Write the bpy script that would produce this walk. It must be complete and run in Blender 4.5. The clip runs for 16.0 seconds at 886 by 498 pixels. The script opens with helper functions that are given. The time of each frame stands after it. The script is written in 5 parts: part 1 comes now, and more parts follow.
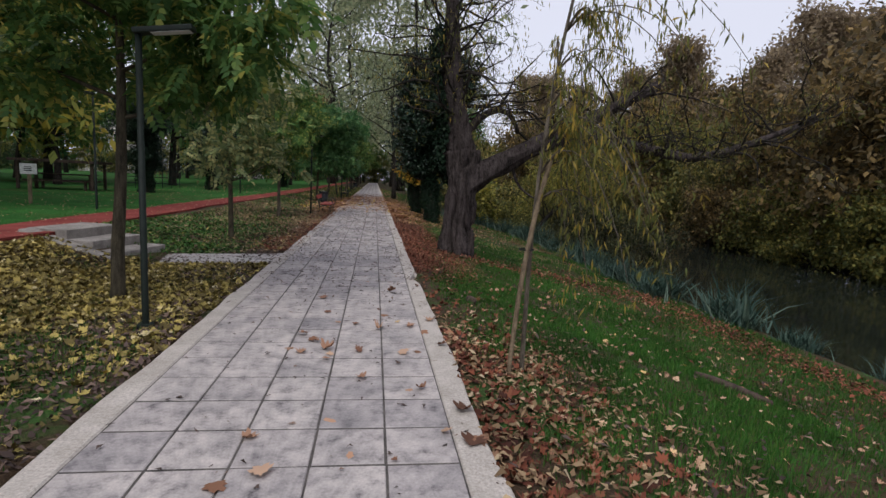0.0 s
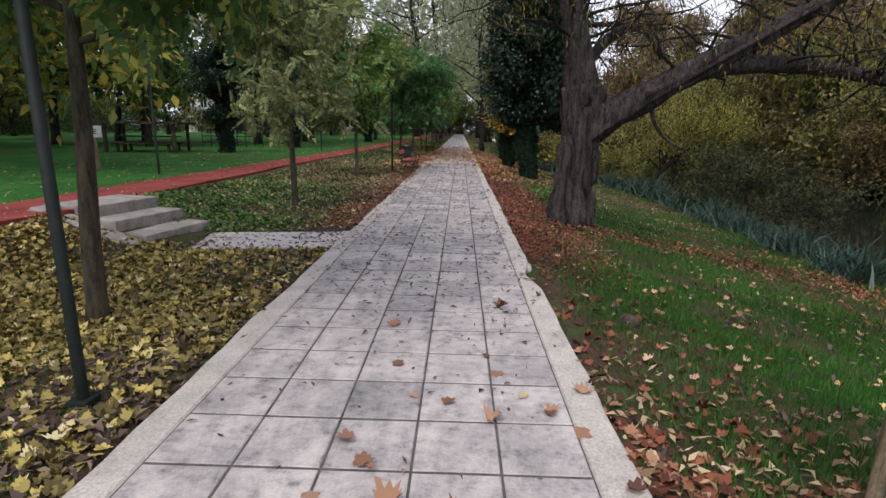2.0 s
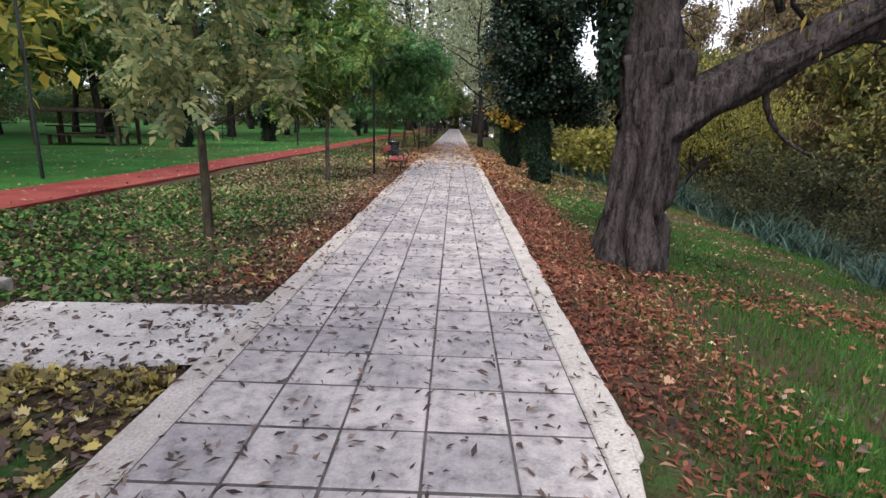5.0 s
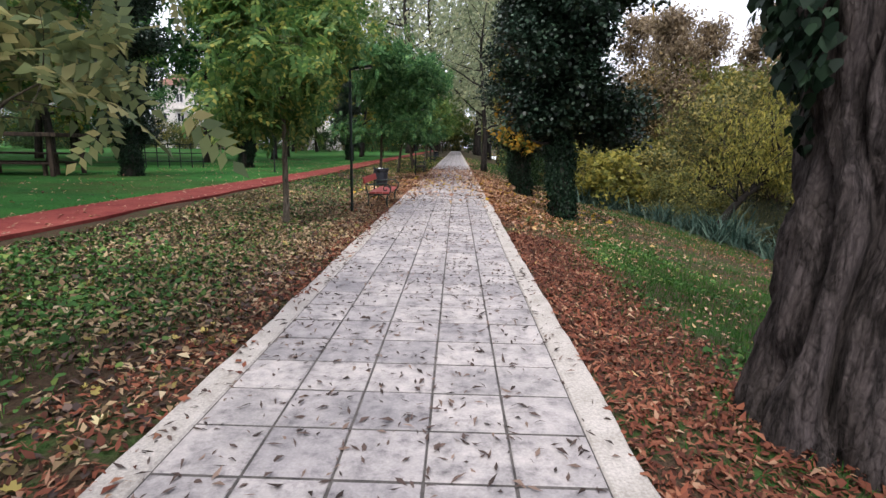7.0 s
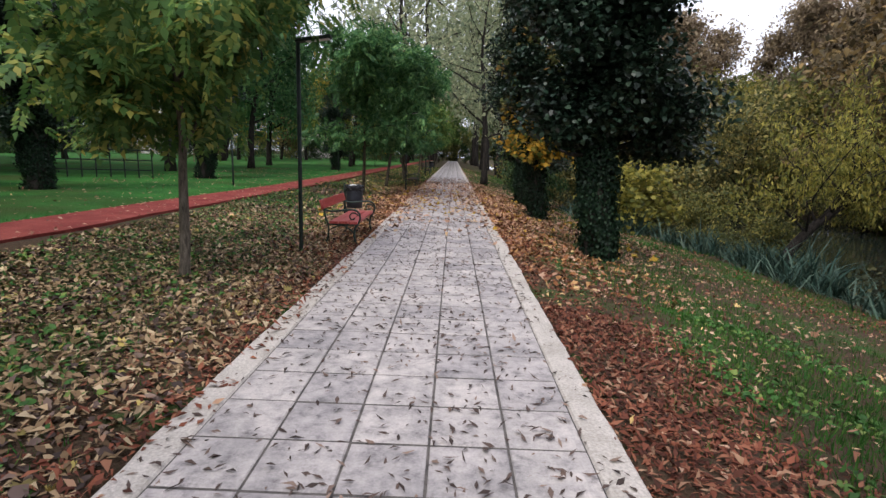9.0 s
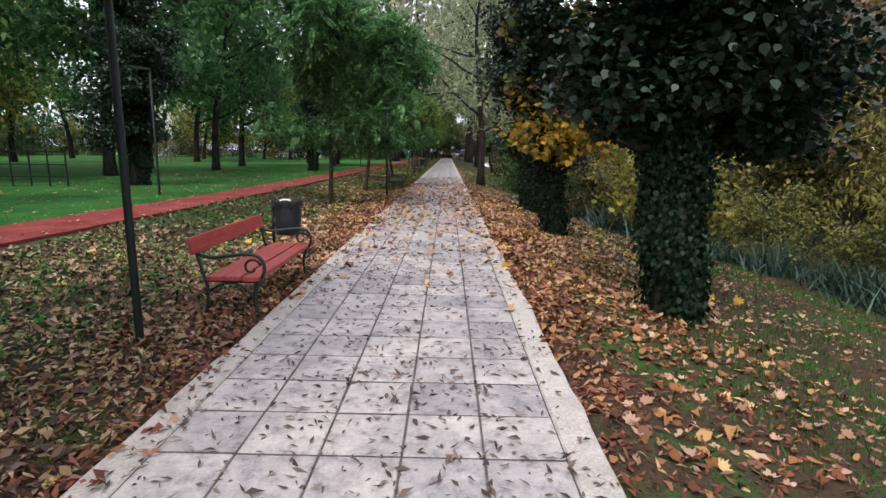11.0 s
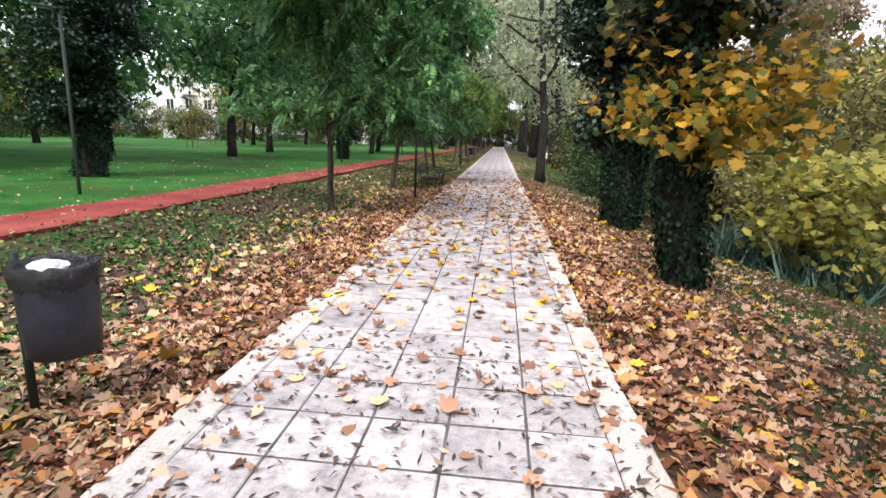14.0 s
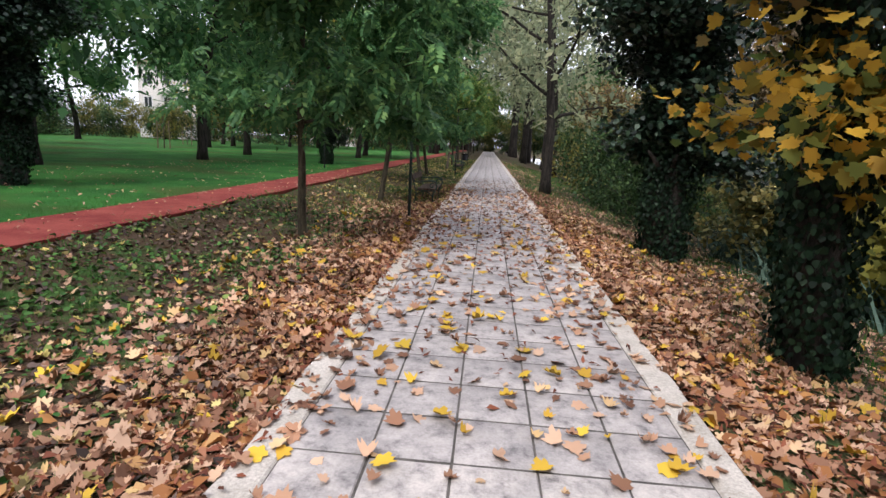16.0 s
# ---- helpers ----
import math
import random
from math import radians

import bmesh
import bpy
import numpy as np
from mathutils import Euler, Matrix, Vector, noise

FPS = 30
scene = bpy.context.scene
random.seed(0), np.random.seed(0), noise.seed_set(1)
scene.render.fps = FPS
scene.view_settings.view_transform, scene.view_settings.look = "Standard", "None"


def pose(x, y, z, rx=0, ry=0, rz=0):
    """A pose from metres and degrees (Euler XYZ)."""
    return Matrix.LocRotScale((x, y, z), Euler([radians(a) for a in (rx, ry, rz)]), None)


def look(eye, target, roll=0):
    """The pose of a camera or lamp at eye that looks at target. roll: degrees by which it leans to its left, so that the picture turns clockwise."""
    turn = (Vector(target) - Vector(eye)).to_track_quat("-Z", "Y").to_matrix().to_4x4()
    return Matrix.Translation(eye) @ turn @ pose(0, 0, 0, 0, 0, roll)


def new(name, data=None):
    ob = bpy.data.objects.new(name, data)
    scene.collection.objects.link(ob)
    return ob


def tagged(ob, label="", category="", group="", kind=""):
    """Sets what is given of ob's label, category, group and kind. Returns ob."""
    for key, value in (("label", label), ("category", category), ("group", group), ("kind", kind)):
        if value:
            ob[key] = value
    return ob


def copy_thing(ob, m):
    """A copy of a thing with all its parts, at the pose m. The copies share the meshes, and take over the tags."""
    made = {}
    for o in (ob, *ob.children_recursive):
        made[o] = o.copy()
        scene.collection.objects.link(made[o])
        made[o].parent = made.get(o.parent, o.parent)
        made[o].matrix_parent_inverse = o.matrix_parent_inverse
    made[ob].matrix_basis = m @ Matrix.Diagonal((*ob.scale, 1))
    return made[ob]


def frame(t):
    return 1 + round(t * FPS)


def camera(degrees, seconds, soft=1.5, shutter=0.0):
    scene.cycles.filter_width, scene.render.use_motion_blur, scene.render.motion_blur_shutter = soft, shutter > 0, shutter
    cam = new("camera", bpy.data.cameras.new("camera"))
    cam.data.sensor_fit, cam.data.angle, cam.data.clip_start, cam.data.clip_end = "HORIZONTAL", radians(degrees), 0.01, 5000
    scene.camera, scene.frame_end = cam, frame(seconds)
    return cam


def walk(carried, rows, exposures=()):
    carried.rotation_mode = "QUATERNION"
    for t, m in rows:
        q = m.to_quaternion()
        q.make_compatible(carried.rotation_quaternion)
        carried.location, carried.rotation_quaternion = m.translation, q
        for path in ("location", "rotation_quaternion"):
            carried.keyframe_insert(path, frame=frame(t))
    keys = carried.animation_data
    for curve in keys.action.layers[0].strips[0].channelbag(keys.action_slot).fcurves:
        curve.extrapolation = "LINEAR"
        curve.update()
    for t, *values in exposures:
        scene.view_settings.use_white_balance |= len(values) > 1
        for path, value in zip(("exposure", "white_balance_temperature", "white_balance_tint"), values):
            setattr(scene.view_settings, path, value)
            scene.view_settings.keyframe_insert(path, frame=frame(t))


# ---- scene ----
cam = camera(81.5, 16.0)
PATH = [
    (0, (0.491, -1.364, 1.499), (0.762, 0.6, 1.238), 2.9),
    (0.5, (0.559, -0.689, 1.499), (0.768, 1.273, 1.172), 2.2),
    (1, (0.477, 0.017, 1.488), (0.451, 1.973, 1.072), 0.3),
    (1.5, (0.4, 0.65, 1.488), (0.309, 2.602, 1.06), 0.4),
    (2, (0.384, 1.267, 1.466), (0.327, 3.214, 1.011), 0.9),
    (2.5, (0.373, 1.806, 1.465), (0.324, 3.757, 1.028), 1.6),
    (3, (0.378, 2.364, 1.434), (0.344, 4.326, 1.044), 1.4),
    (3.2, (0.379, 2.591, 1.439), (0.368, 4.549, 1.033), 1.5),
    (5.3, (0.257, 5.246, 1.415), (0.211, 7.188, 0.94), 1.6),
    (5.5, (0.237, 5.595, 1.42), (0.183, 7.545, 0.98), 1.6),
    (6, (0.268, 6.419, 1.424), (0.233, 8.375, 1.009), 1.8),
    (6.5, (0.294, 7.292, 1.432), (0.295, 9.254, 1.044), 1.0),
    (7, (0.31, 8.213, 1.425), (0.265, 10.173, 1.031), 1.1),
    (7.5, (0.311, 9.132, 1.417), (0.233, 11.094, 1.034), 1.2),
    (8, (0.212, 10.126, 1.396), (0.146, 12.081, 0.979), 1.7),
    (8.5, (0.211, 11.058, 1.409), (0.157, 13.025, 1.055), 1.9),
    (9, (0.273, 11.895, 1.443), (0.244, 13.862, 1.085), 1.9),
    (9.2, (0.318, 12.23, 1.444), (0.318, 14.201, 1.102), 1.5),
    (11.3, (0.432, 16.256, 1.439), (0.419, 18.221, 1.069), 1.0),
    (11.5, (0.473, 16.602, 1.436), (0.499, 18.568, 1.068), 1.4),
    (12, (0.566, 17.45, 1.418), (0.595, 19.402, 0.987), 2.4),
    (12.5, (0.637, 18.213, 1.417), (0.677, 20.159, 0.955), 2.7),
    (13, (0.63, 18.994, 1.423), (0.635, 20.938, 0.953), 2.1),
    (13.5, (0.55, 19.74, 1.428), (0.437, 21.688, 0.992), 1.8),
    (14, (0.385, 20.461, 1.432), (0.186, 22.407, 1.014), 2.0),
    (14.5, (0.242, 21.1, 1.463), (0.07, 23.052, 1.064), 3.2),
    (15, (0.076, 21.695, 1.464), (-0.1, 23.646, 1.064), 3.2),
    (15.5, (-0.048, 22.195, 1.469), (-0.219, 24.148, 1.071), 3.1),
    (16, (-0.128, 22.742, 1.466), (-0.277, 24.695, 1.064), 2.9),
]
EXPOSURES = [(0.0, -0.15), (0.6, -0.05), (1.2, 0.15), (2.5, 0.4), (5.5, 0.92), (7.0, 0.86), (9.0, 0.62), (11.5, 0.82), (12.5, 1.08), (13.1, 1.55), (13.6, 1.6), (14.3, 1.4), (15.2, 1.05), (16.0, 0.95)]
walk(cam, [(t, look(eye, target, roll)) for t, eye, target, roll in PATH], EXPOSURES)

# ---- world and light: a bright overcast autumn sky ----
SKY, SUN = 0.11, 1.5
world = bpy.data.worlds.new("overcast_sky")
world.use_nodes = True
scene.world = world
wn, wl = world.node_tree.nodes, world.node_tree.links
sky = wn.new("ShaderNodeTexSky")
sky.sky_type, sky.sun_disc = "NISHITA", False
sky.sun_elevation, sky.sun_rotation = radians(48), radians(200)
sky.dust_density, sky.air_density = 4.0, 1.0
veil = wn.new("ShaderNodeMix")
veil.data_type = "RGBA"
veil.inputs["Factor"].default_value = 0.8
veil.inputs["B"].default_value = (9.0, 9.1, 10.5, 1)
wl.new(sky.outputs["Color"], veil.inputs["A"])
wl.new(veil.outputs["Result"], wn["Background"].inputs["Color"])
wn["Background"].inputs["Strength"].default_value = SKY
sun = new("sun", bpy.data.lights.new("sun", "SUN"))
sun.data.energy, sun.data.angle, sun.data.color = SUN, radians(25), (1.0, 0.98, 0.94)
sun.matrix_world = look((0, 0, 30), (8, 18, 0))


# ---- materials ----
def material(name, rough=0.8, metal=0.0, spec=0.5):
    m = bpy.data.materials.new(name)
    m.use_nodes = True
    b = m.node_tree.nodes["Principled BSDF"]
    b.inputs["Roughness"].default_value, b.inputs["Metallic"].default_value = rough, metal
    b.inputs["Specular IOR Level"].default_value = spec
    return m, m.node_tree.nodes, m.node_tree.links, b


def ramp(nodes, stops):
    r = nodes.new("ShaderNodeValToRGB")
    r.color_ramp.elements[0].position, r.color_ramp.elements[0].color = stops[0][0], (*stops[0][1], 1)
    r.color_ramp.elements[1].position, r.color_ramp.elements[1].color = stops[-1][0], (*stops[-1][1], 1)
    for p, c in stops[1:-1]:
        e = r.color_ramp.elements.new(p)
        e.color = (*c, 1)
    return r


def noise_tex(nodes, links, scale, detail=4.0, rough=0.6, stretch=None, coord="Object"):
    tc = nodes.new("ShaderNodeTexCoord") if coord == "Object" else nodes.new("ShaderNodeNewGeometry")
    out = tc.outputs["Object" if coord == "Object" else "Position"]
    if stretch:
        mp = nodes.new("ShaderNodeMapping")
        mp.inputs["Scale"].default_value = stretch
        links.new(out, mp.inputs["Vector"])
        out = mp.outputs["Vector"]
    n = nodes.new("ShaderNodeTexNoise")
    n.inputs["Scale"].default_value, n.inputs["Detail"].default_value, n.inputs["Roughness"].default_value = scale, detail, rough
    links.new(out, n.inputs["Vector"])
    return n.outputs["Fac"]


def mixed(nodes, links, a, b, fac, mode="MIX"):
    m = nodes.new("ShaderNodeMix")
    m.data_type, m.blend_type = "RGBA", mode
    for key, v in (("A", a), ("B", b), ("Factor", fac)):
        if isinstance(v, (int, float)):
            m.inputs[key].default_value = v
        elif isinstance(v, tuple):
            m.inputs[key].default_value = (*v, 1)
        else:
            links.new(v, m.inputs[key])
    return m.outputs["Result"]


def bump(nodes, links, bsdf, height, strength=0.5, dist=0.02):
    b = nodes.new("ShaderNodeBump")
    b.inputs["Strength"].default_value, b.inputs["Distance"].default_value = strength, dist
    links.new(height, b.inputs["Height"])
    links.new(b.outputs["Normal"], bsdf.inputs["Normal"])


def two_tone(name, a, b, scale, fine, rough=0.85, strength=0.4, dist=0.01, stretch=None, metal=0.0, spec=0.4, c=None, coord="Object"):
    """Two colours mixed by a broad noise, speckled by a fine one, with fine relief."""
    m, n, l, p = material(name, rough, metal, spec)
    big, small = noise_tex(n, l, scale, 5, 0.65, stretch, coord), noise_tex(n, l, fine, 4, 0.7, stretch, coord)
    col = ramp(n, [(0.35, a), (0.65, b)])
    l.new(big, col.inputs["Fac"])
    sp = ramp(n, [(0.3, (0.55, 0.55, 0.55)), (0.7, (1.25, 1.25, 1.25))])
    l.new(small, sp.inputs["Fac"])
    out = mixed(n, l, col.outputs["Color"], sp.outputs["Color"], 0.8, "MULTIPLY")
    if c:
        third = noise_tex(n, l, scale * 0.37, 3, 0.5, None, coord)
        r = ramp(n, [(0.5, (0, 0, 0)), (0.62, (1, 1, 1))])
        l.new(third, r.inputs["Fac"])
        out = mixed(n, l, out, c, r.outputs["Color"])
    l.new(out, p.inputs["Base Color"])
    bump(n, l, p, small, strength, dist)
    return m


def foliage(name, stops, rough=0.55, through_light=0.4, spec=0.2):
    """Leaves: each one takes its own colour; whole boughs lean lighter or darker."""
    m, n, l, p = material(name, rough, 0.0, spec)
    g = n.new("ShaderNodeNewGeometry")
    r = ramp(n, stops)
    l.new(g.outputs["Random Per Island"], r.inputs["Fac"])
    big = noise_tex(n, l, 0.9, 2, 0.5)
    shade = ramp(n, [(0.3, (0.65, 0.65, 0.65)), (0.7, (1.25, 1.25, 1.25))])
    l.new(big, shade.inputs["Fac"])
    col = mixed(n, l, r.outputs["Color"], shade.outputs["Color"], 1.0, "MULTIPLY")
    l.new(col, p.inputs["Base Color"])
    t = n.new("ShaderNodeBsdfTranslucent")
    l.new(col, t.inputs["Color"])
    ms = n.new("ShaderNodeMixShader")
    ms.inputs["Fac"].default_value = through_light
    l.new(p.outputs["BSDF"], ms.inputs[1])
    l.new(t.outputs["BSDF"], ms.inputs[2])
    l.new(ms.outputs["Shader"], n["Material Output"].inputs["Surface"])
    return m


def bark(name, a, b, scale=9.0, depth=0.03):
    m, n, l, p = material(name, 0.92, 0.0, 0.2)
    f = noise_tex(n, l, scale, 6, 0.7, (1, 1, 0.22))
    fine = noise_tex(n, l, scale * 6, 4, 0.7, (1, 1, 0.5))
    r = ramp(n, [(0.36, a), (0.6, b)])
    l.new(f, r.inputs["Fac"])
    sp = ramp(n, [(0.3, (0.6, 0.6, 0.6)), (0.7, (1.2, 1.2, 1.2))])
    l.new(fine, sp.inputs["Fac"])
    l.new(mixed(n, l, r.outputs["Color"], sp.outputs["Color"], 0.8, "MULTIPLY"), p.inputs["Base Color"])
    add = n.new("ShaderNodeMath")
    add.operation = "MULTIPLY_ADD"
    add.inputs[1].default_value = 0.3
    l.new(fine, add.inputs[0])
    l.new(f, add.inputs[2])
    bump(n, l, p, add.outputs["Value"], 0.9, depth)
    return m


def old_bark(name, a, b, c):
    """Grey-brown bark broken into long plates by dark winding cracks."""
    m, n, l, p = material(name, 0.95, 0.0, 0.15)
    tc = n.new("ShaderNodeTexCoord")
    mp = n.new("ShaderNodeMapping")
    mp.inputs["Scale"].default_value = (1, 1, 0.42)
    l.new(tc.outputs["Object"], mp.inputs["Vector"])
    v = n.new("ShaderNodeTexVoronoi")
    v.feature = "DISTANCE_TO_EDGE"
    v.inputs["Scale"].default_value = 24.0
    l.new(mp.outputs["Vector"], v.inputs["Vector"])
    plates = ramp(n, [(0.0, (0, 0, 0)), (0.18, (1, 1, 1))])
    l.new(v.outputs["Distance"], plates.inputs["Fac"])
    furrow = ramp(n, [(0.38, (0, 0, 0)), (0.5, (0.7, 0.7, 0.7)), (0.66, (1, 1, 1))])
    l.new(noise_tex(n, l, 15.0, 8, 0.72, (1, 1, 0.16)), furrow.inputs["Fac"])
    crack = mixed(n, l, furrow.outputs["Color"], plates.outputs["Color"], 0.25)
    grain = noise_tex(n, l, 60, 4, 0.7, (1, 1, 0.4))
    broad = noise_tex(n, l, 3.0, 4, 0.6)
    col = ramp(n, [(0.0, a), (0.45, b), (1.0, c)])
    l.new(crack, col.inputs["Fac"])
    sp = ramp(n, [(0.3, (0.6, 0.6, 0.6)), (0.7, (1.25, 1.25, 1.25))])
    l.new(grain, sp.inputs["Fac"])
    bp = ramp(n, [(0.35, (0.72, 0.70, 0.68)), (0.65, (1.12, 1.1, 1.12))])
    l.new(broad, bp.inputs["Fac"])
    out = mixed(n, l, col.outputs["Color"], sp.outputs["Color"], 0.8, "MULTIPLY")
    l.new(mixed(n, l, out, bp.outputs["Color"], 1.0, "MULTIPLY"), p.inputs["Base Color"])
    bump(n, l, p, mixed(n, l, crack, grain, 0.25), 0.9, 0.035)
    return m


def stone_tile():
    """Pale stamped concrete slabs with dark blotches of damp, each a little different."""
    m, n, l, p = material("stamped_concrete", 0.75, 0.0, 0.35)
    info = n.new("ShaderNodeObjectInfo")
    big = noise_tex(n, l, 2.2, 6, 0.7, None, "Position")
    mid = noise_tex(n, l, 9.0, 6, 0.72, None, "Position")
    fine = noise_tex(n, l, 70.0, 3, 0.6, None, "Position")
    r = ramp(n, [(0.30, (0.13, 0.122, 0.127)), (0.40, (0.30, 0.287, 0.293)), (0.50, (0.41, 0.392, 0.393)), (0.68, (0.50, 0.475, 0.47))])
    l.new(mid, r.inputs["Fac"])
    s = ramp(n, [(0.36, (0.72, 0.70, 0.70)), (0.58, (1.10, 1.05, 1.02))])
    l.new(big, s.inputs["Fac"])
    col = mixed(n, l, r.outputs["Color"], s.outputs["Color"], 1.0, "MULTIPLY")
    v = ramp(n, [(0.0, (0.78, 0.78, 0.80)), (0.5, (1.0, 0.99, 0.98)), (1.0, (1.08, 1.07, 1.05))])
    l.new(info.outputs["Random"], v.inputs["Fac"])
    col = mixed(n, l, col, v.outputs["Color"], 1.0, "MULTIPLY")
    f = ramp(n, [(0.3, (0.8, 0.8, 0.8)), (0.7, (1.1, 1.1, 1.1))])
    l.new(fine, f.inputs["Fac"])
    l.new(mixed(n, l, col, f.outputs["Color"], 0.7, "MULTIPLY"), p.inputs["Base Color"])
    bump(n, l, p, mid, 0.35, 0.012)
    return m


def ground_material():
    """Soil, moss and short turf in patches."""
    m, n, l, p = material("park_soil_and_turf", 0.95, 0.0, 0.15)
    big = noise_tex(n, l, 0.7, 4, 0.6)
    mid = noise_tex(n, l, 5.0, 5, 0.7)
    fine = noise_tex(n, l, 45.0, 4, 0.75)
    grass = ramp(n, [(0.3, (0.022, 0.06, 0.014)), (0.7, (0.06, 0.13, 0.03))])
    l.new(fine, grass.inputs["Fac"])
    soil = ramp(n, [(0.3, (0.03, 0.02, 0.013)), (0.7, (0.11, 0.072, 0.045))])
    l.new(fine, soil.inputs["Fac"])
    add = n.new("ShaderNodeMath")
    add.operation = "MULTIPLY_ADD"
    add.inputs[1].default_value = 0.5
    l.new(mid, add.inputs[0])
    l.new(big, add.inputs[2])
    f = ramp(n, [(0.58, (1, 1, 1)), (0.74, (0, 0, 0))])
    l.new(add.outputs["Value"], f.inputs["Fac"])
    l.new(mixed(n, l, soil.outputs["Color"], grass.outputs["Color"], f.outputs["Color"]), p.inputs["Base Color"])
    bump(n, l, p, fine, 0.8, 0.03)
    return m


TILE = stone_tile()
GROUND = ground_material()
LAWN = two_tone("mown_lawn", (0.024, 0.10, 0.022), (0.055, 0.19, 0.04), 0.8, 60, 0.95, 0.9, 0.03, None, 0, 0.1, (0.055, 0.095, 0.025))
CURB = two_tone("cream_concrete_curb", (0.40, 0.36, 0.32), (0.54, 0.49, 0.45), 4, 60, 0.8, 0.5, 0.006)
JOINT = two_tone("dark_joint_sand", (0.05, 0.044, 0.042), (0.13, 0.115, 0.105), 8, 90)
PAD = two_tone("worn_pale_concrete", (0.40, 0.37, 0.35), (0.60, 0.56, 0.53), 2.5, 50, 0.85, 0.5, 0.01)
STEP = two_tone("weathered_step_concrete", (0.20, 0.18, 0.165), (0.36, 0.33, 0.30), 5, 60, 0.9, 0.6, 0.01)
TRACK = two_tone("red_rubber_track", (0.17, 0.03, 0.028), (0.28, 0.068, 0.055), 1.6, 55, 0.95, 0.7, 0.006, None, 0, 0.15)
BARK_OLD = old_bark("furrowed_willow_bark", (0.014, 0.011, 0.011), (0.048, 0.040, 0.038), (0.108, 0.090, 0.088))
BARK_YOUNG = bark("smooth_young_bark", (0.045, 0.038, 0.029), (0.16, 0.135, 0.105), 22.0, 0.008)
BARK_MID = bark("olive_brown_young_bark", (0.022, 0.019, 0.013), (0.08, 0.068, 0.046), 22.0, 0.008)
BARK_DARK = bark("dark_wet_bark", (0.008, 0.007, 0.006), (0.042, 0.035, 0.03), 12.0, 0.03)
STAKE = bark("peeled_stake_wood", (0.10, 0.075, 0.05), (0.26, 0.20, 0.13), 20.0, 0.006)
IVY = foliage("dark_ivy_leaves", [(0.0, (0.004, 0.012, 0.006)), (0.6, (0.009, 0.024, 0.012)), (1.0, (0.028, 0.055, 0.028))], 0.5, 0.08, 0.14)
# Same ivy, glossier; skylight on the crowns is put into its lighter colour
IVY_CROWN = foliage("glossy_skylit_ivy_leaves", [(0.0, (0.006, 0.016, 0.009)), (0.6, (0.014, 0.034, 0.02)), (1.0, (0.05, 0.085, 0.052))], 0.42, 0.08, 0.35)
LOCUST = foliage("olive_green_leaflets", [(0.0, (0.051, 0.119, 0.034)), (0.6, (0.102, 0.196, 0.051)), (0.85, (0.204, 0.272, 0.068)), (1.0, (0.408, 0.374, 0.085))])
LOCUST_YELLOW = foliage("yellowing_leaflets", [(0.0, (0.091, 0.143, 0.0325)), (0.5, (0.221, 0.234, 0.052)), (1.0, (0.494, 0.39, 0.065))])
LOCUST_GREY = foliage("greyish_leaflets", [(0.0, (0.112, 0.158, 0.0788)), (0.6, (0.225, 0.27, 0.112)), (1.0, (0.45, 0.405, 0.18))])
DEEP_GREEN = foliage("deep_green_leaves", [(0.0, (0.032, 0.095, 0.036)), (0.7, (0.09, 0.21, 0.078)), (1.0, (0.2, 0.34, 0.11))])
# Distance haze is put into this pale leaf colour for the avenue trees
HAZE_GREEN = foliage("haze_paled_green_leaves", [(0.0, (0.16, 0.20, 0.12)), (0.6, (0.29, 0.33, 0.19)), (1.0, (0.44, 0.44, 0.26))], 0.55, 0.55)
RUSSET = foliage("russet_autumn_leaves", [(0.0, (0.055, 0.048, 0.028)), (0.5, (0.16, 0.12, 0.06)), (1.0, (0.34, 0.23, 0.09))])
HEDGE = foliage("dark_hedge_leaves", [(0.0, (0.018, 0.042, 0.016)), (0.6, (0.045, 0.092, 0.032)), (1.0, (0.11, 0.17, 0.06))])
# Thicket green with the shade by the water put into the colour
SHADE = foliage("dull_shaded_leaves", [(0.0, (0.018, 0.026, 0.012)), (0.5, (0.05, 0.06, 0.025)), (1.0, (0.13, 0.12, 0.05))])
# Autumn brown of the far poplars, lightened in colour to stand for haze
HAZE_BROWN = foliage("haze_paled_brown_poplar_leaves", [(0.0, (0.16, 0.12, 0.085)), (0.5, (0.27, 0.21, 0.14)), (1.0, (0.40, 0.31, 0.19))], 0.6, 0.5)
WILLOW_GOLD = foliage("yellow_green_willow_leaves", [(0.0, (0.10, 0.115, 0.03)), (0.5, (0.27, 0.26, 0.06)), (1.0, (0.48, 0.40, 0.09))], 0.55, 0.5)
MAPLE_GREEN = foliage("green_brown_maple_leaves", [(0.0, (0.06, 0.08, 0.03)), (0.5, (0.13, 0.15, 0.05)), (0.85, (0.24, 0.17, 0.06)), (1.0, (0.34, 0.19, 0.06))], 0.55, 0.45)
OLIVE = foliage("olive_bank_leaves", [(0.0, (0.072, 0.088, 0.032)), (0.6, (0.16, 0.168, 0.048)), (1.0, (0.352, 0.288, 0.072))])
YELLOW = foliage("yellow_bank_leaves", [(0.0, (0.045, 0.06, 0.025)), (0.35, (0.12, 0.125, 0.045)), (0.7, (0.24, 0.21, 0.075)), (1.0, (0.44, 0.35, 0.11))])
MAPLE = foliage("golden_maple_leaves", [(0.0, (0.0575, 0.092, 0.023)), (0.3, (0.172, 0.184, 0.0403)), (0.6, (0.414, 0.253, 0.0403)), (0.85, (0.575, 0.333, 0.0403)), (1.0, (0.644, 0.414, 0.0575))], 0.55, 0.5)
